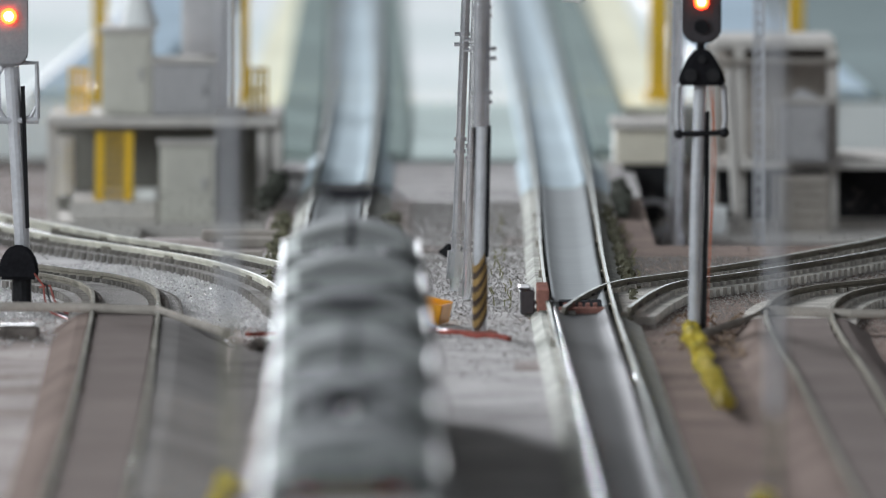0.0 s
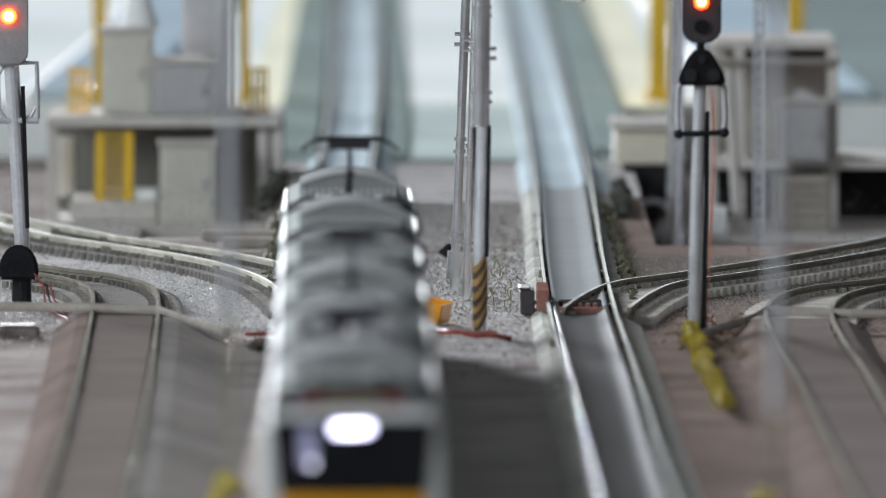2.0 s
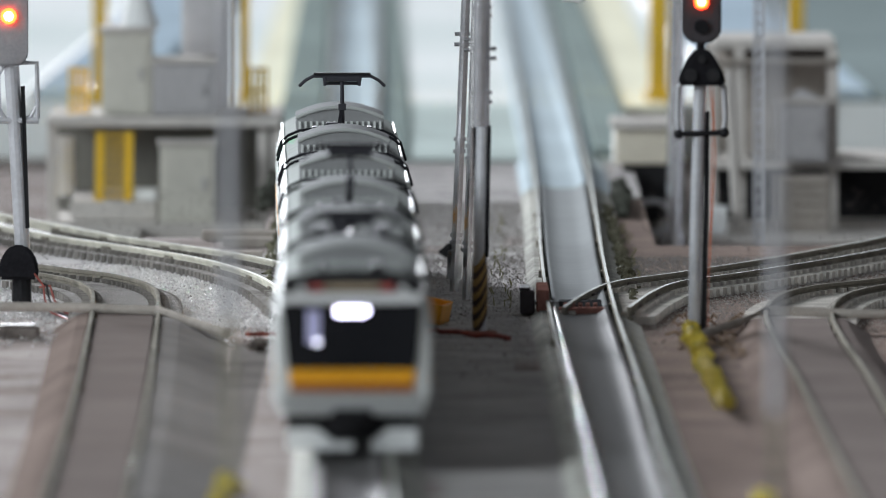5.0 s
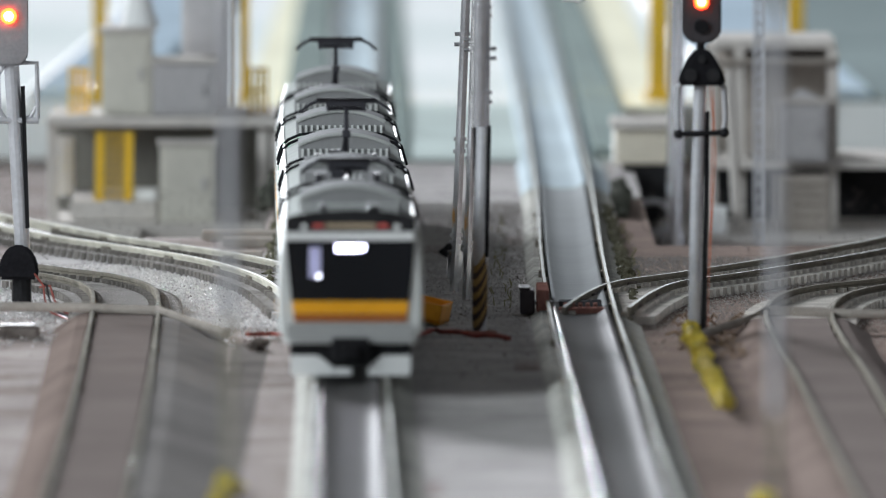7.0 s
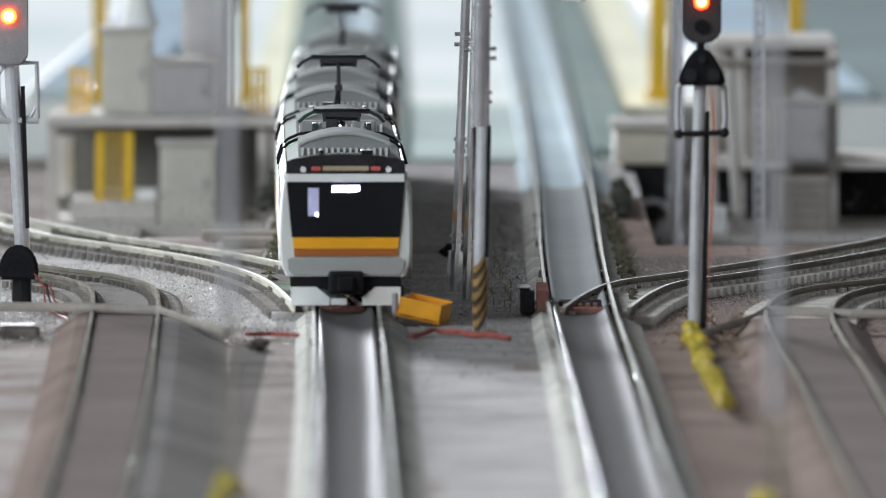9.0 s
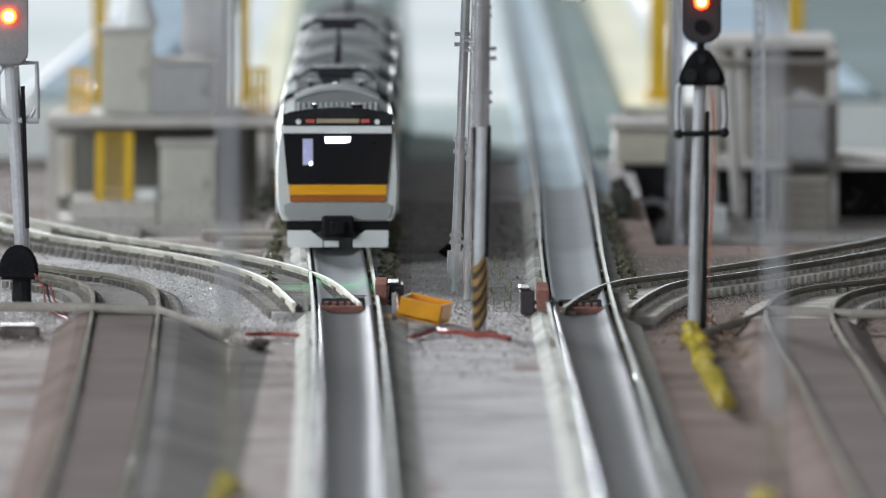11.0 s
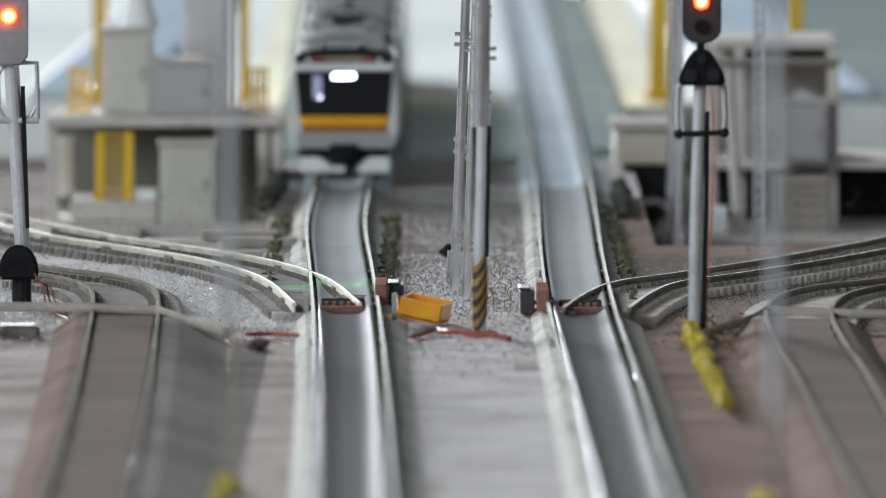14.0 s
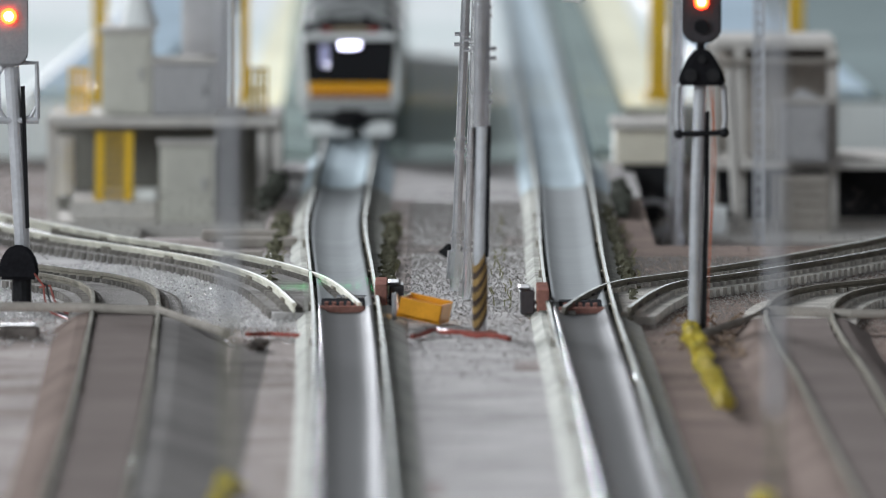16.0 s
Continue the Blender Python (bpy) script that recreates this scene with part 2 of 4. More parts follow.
class Line:
    """A smooth line through points of the plan, by its length."""

    def __init__(self, pts, step=4.0):
        p = [Vector((x, y, 0)) for x, y in pts]
        out = []
        for i in range(len(p) - 1):
            a, b, c, d = p[max(i - 1, 0)], p[i], p[i + 1], p[min(i + 2, len(p) - 1)]
            n = max(2, int((c - b).length / step))
            m1 = (c - a) * ((c - b).length / max(1e-6, (b - a).length + (c - b).length)) if i else (c - b)
            m2 = (d - b) * ((c - b).length / max(1e-6, (c - b).length + (d - c).length)) if i < len(p) - 2 else (c - b)
            for k in range(n):
                t = k / n
                out.append(b * (2 * t**3 - 3 * t**2 + 1) + m1 * (t**3 - 2 * t**2 + t) + c * (-2 * t**3 + 3 * t**2) + m2 * (t**3 - t**2))
        out.append(p[-1])
        self.p = out
        self.s = [0.0]
        for a, b in zip(out, out[1:]):
            self.s.append(self.s[-1] + (b - a).length)
        self.length = self.s[-1]

    def at(self, s):
        s = min(max(s, 0.0), self.length)
        i = int(np.searchsorted(self.s, s, side="right")) - 1
        i = min(max(i, 0), len(self.p) - 2)
        a, b = self.p[i], self.p[i + 1]
        t = (s - self.s[i]) / max(1e-9, self.s[i + 1] - self.s[i])
        j0, j1 = max(i - 1, 0), min(i + 2, len(self.p) - 1)
        return a.lerp(b, t), (self.p[j1] - self.p[j0]).normalized()

    def s_of_y(self, y):
        ys = [q.y for q in self.p]
        if ys[0] > ys[-1]:
            return float(np.interp(y, ys[::-1], self.s[::-1]))
        return float(np.interp(y, ys, self.s))


def sweep(bm, line, section, s0=None, s1=None, side=0.0, step=6.0, closed=True, caps=True):
    s0, s1 = s0 or 0.0, s1 or line.length
    n = max(2, int((s1 - s0) / step))
    rings = []
    for i in range(n + 1):
        c, d = line.at(s0 + (s1 - s0) * i / n)
        nx = Vector((d.y, -d.x, 0))
        rings.append([bm.verts.new(c + nx * (side + u) + Vector((0, 0, w))) for u, w in section])
    k = len(section)
    for a, b in zip(rings, rings[1:]):
        for j in range(k if closed else k - 1):
            bm.faces.new((a[j], a[(j + 1) % k], b[(j + 1) % k], b[j]))
    if closed and caps:
        bm.faces.new(rings[0])
        bm.faces.new(rings[-1])
    return bm


# ---- the setting ----
def setting():
    # layout top: one sheet with gentle unevenness
    bm = bmesh.new()
    xs = [-450, -250] + [-120 + 5 * i for i in range(49)] + [250, 450]
    ys = [-1300, -1000, -800] + [-700 + 20 * i for i in range(80)] + [950 + 60 * i for i in range(4)]
    grid = []
    for y in ys:
        row = []
        for x in xs:
            z = 0.14 * noise.noise(Vector((x * 0.05, y * 0.008, 0)))
            row.append(bm.verts.new((x, y, z - 0.2)))
        grid.append(row)
    for a, b in zip(grid, grid[1:]):
        for i in range(len(xs) - 1):
            cx, cy = (xs[i] + xs[i + 1]) / 2, (a[i].co.y + b[i].co.y) / 2
            if (cx < -29 and cy > float(np.interp(cx, [-120, -79.8, -57.7, -42], [720, 530, 425, 440]))) or (cx > 33 and cy > 400 + 6 * max(0, cx - 75)):
                continue  # the service yards beside the line lie on a lower board
            f = bm.faces.new((a[i], a[i + 1], b[i + 1], b[i]))
            c = f.calc_center_median()
            # Lit patches between the tracks get the paler ground colour.
            pale = -4 < c.x + 4 * noise.noise(Vector((c.x * 0.05, c.y * 0.02, 7))) < 14 or (-70 < c.x < -22 and 20 < c.y + 0.9 * c.x < 330) or c.y > 640
            f.material_index = 1 if pale else (2 if c.x > 27 and c.y < 640 else (3 if -28 < c.x < -23 and c.y < -20 else 0))
    g = link("ground", bm, [M_GROUND, M_GROUNDPALE, M_GROUNDBROWN, M_GROUNDDARK], smooth=True)
    tagged(g, "fine grey-brown model railway ballast ground", "ground", kind="structure")
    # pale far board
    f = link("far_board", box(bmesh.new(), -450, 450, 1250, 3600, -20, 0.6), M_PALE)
    tagged(f, "pale blue-green painted far part of the layout board, window sheen in its colour", "board", kind="structure")
    f = link("side_board", box(bmesh.new(), 64, 450, 1250, 3600, 0.7, 1.3), M_TEALDARK)
    tagged(f, "dull teal-grey painted strip at the side of the far board", "board", kind="structure")
    for name, x0, x1 in (("lower_board", -450, -33), ("lower_board", 38, 450)):
        f = link(name, box(bmesh.new(), x0, x1, 400, 1246, -20, -10.9), M_GROUND)
        tagged(f, "dull grey-brown lower board under the service yard", "board", kind="structure")
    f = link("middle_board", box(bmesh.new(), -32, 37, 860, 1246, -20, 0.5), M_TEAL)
    tagged(f, "dull teal-grey painted middle part of the layout board, sheen in its colour", "board", kind="structure")
    for x in (-400, 400):
        for y in (-1200, 400, 2000, 3500):
            leg = link("baseboard_leg", box(bmesh.new(), x - 30, x + 30, y - 30, y + 30, -950, -60, 3), M_WOOD)
            tagged(leg, "square wooden leg under the baseboard", "leg", kind="structure")
    b = link("baseboard", box(bmesh.new(), -450, 450, -1300, 3600, -60, -21), M_WOOD)
    tagged(b, "wooden baseboard that carries the layout", "board", kind="structure")
    fl = link("floor", box(bmesh.new(), -5000, 5000, -5000, 8000, -1000, -950), M_ROOM)
    tagged(fl, "plain pale hall floor", "floor", kind="structure")
    w = link("backdrop", box(bmesh.new(), -3500, 3500, 6500, 6550, -950, 230), G_WINDOW)
    tagged(w, "bright hazy window wall at the far end of the hall", "window wall", kind="structure")


TRACKS = {
    "main": [(-21.7, 2517), (-21.2, 2103), (-18.3, 1297), (-17.7, 887), (-17.8, 612), (-17.8, 430), (-15.6, 188), (-14.2, 34), (-12.4, -226), (-10.7, -557), (-9.9, -734), (-8.5, -1200)],
    "second": [(19.3, 2517), (19.7, 2103), (20.7, 1297), (21.2, 710), (20.8, 459), (20.4, 265), (20.5, 45), (21.5, -196), (22.2, -426), (22.8, -575), (23.6, -734), (25, -1200)],
    "left": [(-75.0, 252), (-69.3, 234), (-63.6, 213), (-56.1, 188), (-50.3, 151), (-47.7, 103), (-45.5, -85), (-43.8, -280), (-42.7, -450), (-42.1, -575), (-41.2, -734), (-40, -1200)],
    "branch_left": [(-110, 660), (-79.8, 480), (-73.4, 446), (-57.7, 364), (-43.3, 306), (-33.9, 262), (-26.5, 210), (-21.8, 158), (-17.2, 66)],
    "branch_right": [(110, 540), (78.9, 373), (71.4, 331), (54.8, 252), (40.7, 193), (31.6, 158), (26.9, 115), (22.6, 48)],
    "right": [(110, 300), (74.4, 178), (67.6, 156), (61.4, 139), (55.7, 103), (52.5, 45), (51.8, -43), (52.8, -186), (53.4, -385), (54.1, -575), (54.3, -734), (55, -1200)],
}
LINES = {k: Line(v) for k, v in TRACKS.items()}
MAIN = LINES["main"]
RAIL_HEAD = [(-0.22, 2.60), (0.22, 2.60), (0.32, 2.52), (0.32, 2.10), (0.12, 1.95), (0.12, 0.90), (0.42, 0.78), (0.42, 0.50), (-0.42, 0.50), (-0.42, 0.78), (-0.12, 0.90), (-0.12, 1.95), (-0.32, 2.10), (-0.32, 2.52)]


def track(key, label, flush):
    line = LINES[key]
    t = thing("railway_track", label, "track", group="model railway tracks")
    bed = [(-9.8, -0.8), (-6.2, 1.1), (6.0, 1.1), (8.3, -0.9)] if flush else [(-7.6, -1.2), (-6.6, -0.2), (6.6, -0.2), (7.6, -1.2)]
    filled = key in ("left", "branch_left")
    if filled:
        bed = [(-10.0, -1.0), (-8.05, 0.1), (-8.0, 1.07), (8.0, 1.07), (8.05, 0.1), (10.0, -1.0)]
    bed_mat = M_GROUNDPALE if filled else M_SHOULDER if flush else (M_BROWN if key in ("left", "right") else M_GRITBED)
    if flush:
        # near stretch with ballast shoulders; the far stretch has window sheen in its colour
        sa, sb = sorted((line.s_of_y(-1200), line.s_of_y(660)))
        fa, fb = sorted((line.s_of_y(660), line.s_of_y(2517)))
        ba, bb = sorted((line.s_of_y(870), line.s_of_y(2517)))
        part("ballast_bed", sweep(bmesh.new(), line, bed, s0=sa, s1=sb, step=8), bed_mat, t)
        part("far_bed", sweep(bmesh.new(), line, bed, s0=fa, s1=fb, step=20), M_BEDFAR, t, "far track bed with window sheen in its pale blue-grey")
        trough = [(-4.1, 0.7), (-4.0, 2.15), (-3.4, 2.0), (-2.3, 1.3), (-1.0, 1.2), (1.0, 1.2), (2.3, 1.3), (3.4, 1.8), (4.0, 2.1), (4.1, 0.7)]
        sm0, sm1 = sorted((line.s_of_y(70), line.s_of_y(660)))
        part("middle_infill", sweep(bmesh.new(), line, trough, s0=sm0, s1=sm1, step=10, caps=False), M_BEDMID, t, "pale grey infill beyond the turnout with sheen in its colour").data.shade_smooth()
        sa, sb = sorted((line.s_of_y(-1200), line.s_of_y(70)))
        part("track_infill", sweep(bmesh.new(), line, trough, s0=sa, s1=sb, step=10, caps=False), M_BED, t, "smooth glossy grey infill between the rails").data.shade_smooth()
        part("far_infill", sweep(bmesh.new(), line, trough, s0=fa, s1=fb, step=20), M_BEDFAR, t, "far infill between the rails with window sheen in its colour")
        for u0, u1, h in (((7.0, 15.0, 2.5),) if key == "second" else ((-14.0, -6.5, 2.5), (7.0, 11.0, 1.5))):
            # the line runs towards the eye, so its side is turned
            part("bank", sweep(bmesh.new(), line, [(-u0, -0.5), (-u0 - 0.4 * (1 if u0 > 0 else -1), h), (-u1, h * 0.8), (-u1, -0.5)], s0=ba, s1=bb, step=20), M_BANK, t, "dull teal-grey bank beside the far track")
    else:
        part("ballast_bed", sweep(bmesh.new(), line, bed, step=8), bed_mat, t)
    if key in ("left", "right"):
        s0 = line.s_of_y(38 if key == "left" else 18)
        inner = [(-4.3, -0.8), (-4.1, 2.1), (4.1, 2.1), (4.3, -0.8)]
        outer = [(5.25, -0.8), (5.4, 2.2), (7.0, 1.9), (11.0, -0.6)]
        wide = [(-16.5, -0.7), (-11.0, 1.0), (-8.0, 1.9), (-5.4, 2.2), (-5.25, -0.8)] if key == "left" else [(-x, z) for x, z in outer[::-1]]
        for sec, pm in ((wide, M_SIDEPANEL if key == "left" else M_PANEL), (inner, M_PANEL), (outer, M_BROWN)):
            part("crossing_panel", sweep(bmesh.new(), line, sec, s0=s0, step=10), pm, t, "dark brown-grey infill panel")
    for side in (-4.85, 4.85):
        bm = sweep(bmesh.new(), line, RAIL_HEAD, side=side, step=5)
        for f in bm.faces:
            f.material_index = 0 if f.calc_center_median().z > 2.58 else 1
        part("rail", bm, [M_SIDERAIL if key in ("left", "right") else (M_RAILSHEEN if key == "branch_left" else M_RAIL), M_WEBLIT if key == "branch_left" else M_WEB], t)
    tie = cbox(15.5, 2.2, 0.95, 0.12, z=0.2) if flush else cbox(17.0, 2.3, 1.35, 0.1, z=-0.25)
    if not flush:
        for x in (-5.9, -3.9, 3.9, 5.9):
            box(tie, x - 0.5, x + 0.5, -0.7, 0.7, 1.05, 1.75)
    bmesh.ops.scale(tie, vec=(MM, MM, MM), verts=tie.verts)
    me = bpy.data.meshes.new("sleeper")
    tie.to_mesh(me)
    tie.free()
    me.materials.append(M_TIE if flush else (M_TIEDARK if filled else M_TIEPALE))
    rest = bmesh.new()
    n = int(line.length / 4.6)
    for i in range(n):
        c, d = line.at((i + 0.5) * 4.6)
        ang = math.atan2(d.y, d.x) - math.pi / 2
        if flush or (key in ("left", "right") and c.y < (42 if key == "left" else 22)):
            continue
        if -640 < c.y < 420 and abs(c.x) < 95:
            o = new("sleeper", me)
            o.parent = t
            o.matrix_basis = Matrix.Translation(c * MM) @ Matrix.Rotation(ang, 4, "Z")
        elif not (flush and c.y > 900):
            r = bmesh.ops.create_cube(rest, size=1) if len(rest.verts) < 2400 else None
            if r:
                bmesh.ops.transform(rest, matrix=Matrix.Translation(c + Vector((0, 0, 0.65))) @ Matrix.Rotation(ang, 4, "Z") @ Matrix.Diagonal((15.5, 2.2, 0.9, 1)), verts=r["verts"])
    if len(rest.verts):
        tagged(part("outer_sleeper_run", rest, M_TIE, t), kind="stuff")
    else:
        rest.free()
    # fishplates at the joints, closer together on the flexible branch rails
    for s in range(60, int(line.length), 46 if key.startswith("branch") else 140):
        c, d = line.at(s)
        if -700 < c.y < 500:
            nx = Vector((d.y, -d.x, 0))
            for side in (-4.85, 4.85):
                bm = cbox(1.3, 5.0, 1.3, 0.15, z=0.8)
                bmesh.ops.transform(bm, matrix=Matrix.Translation(c + nx * side) @ Matrix.Rotation(math.atan2(d.y, d.x) - math.pi / 2, 4, "Z"), verts=bm.verts)
                part("rail_joiner", bm, M_DARKGRIT if key == "branch_right" else M_WEB, t)
    return t


# ---- the train ----
CAR, GAP = 124.0, 3.0


def section(z0=6.6):
    """Half outline of the car body, bottom to roof crown."""
    h = [(8.9, z0), (9.6, 8.2), (9.85, 10.5), (9.85, 14), (9.6, 18.0), (9.2, 20.2), (8.4, 21.5), (6.8, 22.3), (4.0, 22.8), (0, 23.0)]
    return h


def loft_body(y0, y1, cab):
    bm = bmesh.new()
    h = section()
    full = [(x, z) for x, z in h] + [(-x, z) for x, z in h[-2::-1]]
    ys = [(y0, 0.955, 0.4), (y0 + 1.5, 0.985, 0.12), (y0 + 4, 1, 0), (y1 - 0.6, 1, 0), (y1, 0.98, 0.1)] if cab else [(y0, 0.98, 0.1), (y0 + 0.6, 1, 0), (y1 - 0.6, 1, 0), (y1, 0.98, 0.1)]
    rings = [[bm.verts.new((x * k, y, z - (dz if z > 21 else 0))) for x, z in full] for y, k, dz in ys]
    n = len(full)
    for a, b in zip(rings, rings[1:]):
        for j in range(n):
            f = bm.faces.new((a[j], a[(j + 1) % n], b[(j + 1) % n], b[j]))
            f.material_index = 1 if (full[j][1] + full[(j + 1) % n][1]) / 2 > 20.6 else 0
    bm.faces.new(rings[0])
    bm.faces.new(rings[-1])
    return bm


def pantograph(car, y, up, flip=1):
    z0 = 23.0
    p = part("pantograph", box(bmesh.new(), -4.6, 4.6, y - 2.4, y - 1.8, z0, z0 + 0.8), M_PANTO, car, "single-arm pantograph, " + ("raised" if up else "folded down"))
    bm = bmesh.new()
    box(bm, -4.6, 4.6, y + 1.8, y + 2.4, z0, z0 + 0.8)
    for x in (-4.2, 4.2):
        box(bm, x - 0.35, x + 0.35, y - 3, y + 3, z0 - 0.4, z0 + 1.6, 0.1)
    box(bm, -2.4, -0.6, y - 1.6, y + 0.6, z0, z0 + 2.2, 0.15)
    part("base_frame", bm, M_PANTO, p)
    top = z0 + (9.0 if up else 3.2)
    bm = bmesh.new()
    knee = (0.0, y + 6 * flip, z0 + (4.6 if up else 1.2))
    tube(bm, [(0, y - 1.5 * flip, z0 + 0.6), knee], 0.42, 8, 0.34)
    tube(bm, [knee, (0, y, top - 0.4)], 0.34, 8, 0.28)
    tube(bm, [(-0.8, y, z0 + 0.4), (-0.2, knee[1], knee[2])], 0.15, 6)
    box(bm, -0.6, 0.6, knee[1] - 0.5, knee[1] + 0.5, knee[2] - 0.5, knee[2] + 0.5, 0.1)
    part("arm", bm, M_PANTO, p)
    bm = bmesh.new()
    for dy in (-1.1, 1.1):
        tube(bm, [(-6.6, y + dy, top - 1.5), (-5.6, y + dy, top - 0.6), (-4.4, y + dy, top), (4.4, y + dy, top), (5.6, y + dy, top - 0.6), (6.6, y + dy, top - 1.5)], 0.24, 7)
    box(bm, -3.0, 3.0, y - 1.3, y + 1.3, top - 0.75, top + 0.25, 0.12)
    box(bm, -2.9, -2.4, y - 1.4, y + 1.4, top - 1.4, top, 0.05)
    box(bm, 2.4, 2.9, y - 1.4, y + 1.4, top - 1.4, top, 0.05)
    box(bm, -2.6, 2.6, y - 0.3, y + 0.3, top - 1.3, top - 0.8, 0.05)
    head = part("collector_head", bm, M_PANTO, p)
    for dy in (-1.25, 1.25):
        part("contact_strip", box(bmesh.new(), -4.4, 4.4, y + dy - 0.35, y + dy + 0.35, top + 0.2, top + 0.5, 0.06), M_BLACK, head, "black carbon contact strip")
    for x in (-3.4, 3.4):
        for dy in (-2.1, 2.1):
            part("insulator", tube(bmesh.new(), [(x, y + dy, z0 - 0.3), (x, y + dy, z0 + 0.5), (x, y + dy, z0 + 1.6)], 0.7, 8, 0.35), M_GREYHEAD, p, "grey ribbed insulator")


def roof_unit(car, y):
    bm = bmesh.new()
    n = 12
    arc = [(-6.9 + 13.8 * i / n, 22.7 + 3.1 * math.cos((i / n - 0.5) * 2.3) ** 0.8) for i in range(n + 1)]
    prism(bm, [(-6.9, 22.2)] + arc + [(6.9, 22.2)], y - 16, y + 16)
    ac = part("roof_air_conditioner", bm, M_ROOFAC, car, "dark grey arched roof air conditioner")
    bm = bmesh.new()
    tube(bm, [(x, y - 16.05, z - 0.1) for x, z in arc], 0.3, 10)
    part("front_rim", bm, M_RIM, ac)
    me = None
    for i in range(15):
        x = -6.3 + 0.9 * i
        if me is None:
            o = part("grille_rib", box(bmesh.new(), -0.18, 0.18, -16.5, -16.0, 21.9, 23.6), M_BODY, ac)
            me = o.data
        else:
            o = new("grille_rib", me)
            o.parent = ac
        o.matrix_basis = Matrix.Translation((x * MM, y * MM, 0))


def bogie(car, y):
    b = part("bogie", box(bmesh.new(), -6.6, 6.6, y - 8.5, y + 8.5, 4.6, 6.2, 0.3), M_DARK, car)
    for s in (-6.0, 6.0):
        part("side_frame", box(bmesh.new(), s - 0.6, s + 0.6, y - 9.5, y + 9.5, 4.3, 6.6, 0.3), M_DARK, b)
    for dy in (-7, 7):
        bm = bmesh.new()
        tube(bm, [(-4.0, y + dy, 5.9), (4.0, y + dy, 5.9)], 0.6, 8)
        for s in (-4.4, 4.4):
            tube(bm, [(s - 0.9, y + dy, 5.9), (s + 0.9, y + dy, 5.9)], 2.85, 20)
        part("wheelset", bm, M_PANTO, b)


def make_car(kind, front):
    """A car with its front end at y = 0; z = 0 is the ground, the rail head at 3. """
    label = "white and grey commuter train cab car with orange stripe" if front else "white and grey commuter train middle car"
    car = thing("train_car", label, "train car", group="coupled train cars")
    part("body", loft_body(0, CAR, front), [M_BODY, M_ROOF], car)
    part("underframe", box(bmesh.new(), -8.2, 8.2, 24, CAR - 24, 4.4, 6.7, 0.3), M_DARK, car)
    bogie(car, 17)
    bogie(car, CAR - 17)
    roof_unit(car, CAR / 2)
    # side windows, doors and the stripe
    for s in (-1, 1):
        for k in range(4):
            yc = 17 + k * 30
            part("side_door", box(bmesh.new(), s * 9.83 - 0.08, s * 9.83 + 0.08, yc - 4.3, yc + 4.3, 7.2, 18.6, 0.04), M_BODY, car)
            if k < 3:
                part("side_window", box(bmesh.new(), s * 9.72 - 0.14, s * 9.72 + 0.14, yc + 7, yc + 23, 13.0, 18.0, 0.05), M_GLASS, car)
        part("side_stripe", box(bmesh.new(), s * 9.86 - 0.06, s * 9.86 + 0.06, 4, CAR - 1, 10.2, 12.0), M_BANDO, car, "orange side stripe")
        bm = bmesh.new()
        tube(bm, [(s * 8.9, 6, 21.25), (s * 8.9, CAR - 3, 21.25)], 0.2, 6)
        part("rain_gutter", bm, M_BODY, car)
    part("coupler", box(bmesh.new(), -1.8, 1.8, CAR - 0.5, CAR + GAP + 0.4, 5.2, 7.4, 0.3), M_BLACK, car)
    part("gangway_bellows", box(bmesh.new(), -4.5, 4.5, CAR - 0.2, CAR + 1.4, 7.5, 21.0, 0.3), M_BLACK, car)
    if kind == "power":
        pantograph(car, 17, False, 1)
        pantograph(car, CAR - 12, True, -1)
        for y, x, w in ((30, -4.2, 2.2), (30, 3.6, 1.8), (CAR - 26, -4.4, 1.8), (CAR - 26, 4.0, 2.2)):
            part("roof_equipment_box", box(bmesh.new(), x - w, x + w, y - 3.5, y + 3.5, 22.0, 24.6, 0.3), M_ROOFAC, car, "grey roof equipment box")
    if kind == "power_far":
        pantograph(car, CAR - 16, True, -1)
    if kind != "cab":
        # roof cable conduits with dark ends that come down the car end
        for y in (3.0, 26.0):
            for s in (-1, 1):
                part("roof_conduit", tube(bmesh.new(), [(s * 9.9, y - 2.5, 19.0), (s * 9.3, y - 1, 21.0), (s * 8.2, y, 22.0), (s * 6.5, y, 22.7), (s * 4, y, 23.0)], 0.22, 6), M_HOOD, car)
    if front:
        cab_front(car)
    for me in {o.data for o in car.children_recursive}:
        me.transform(Matrix.Diagonal((1, 1, 1.04, 1)))
    return car


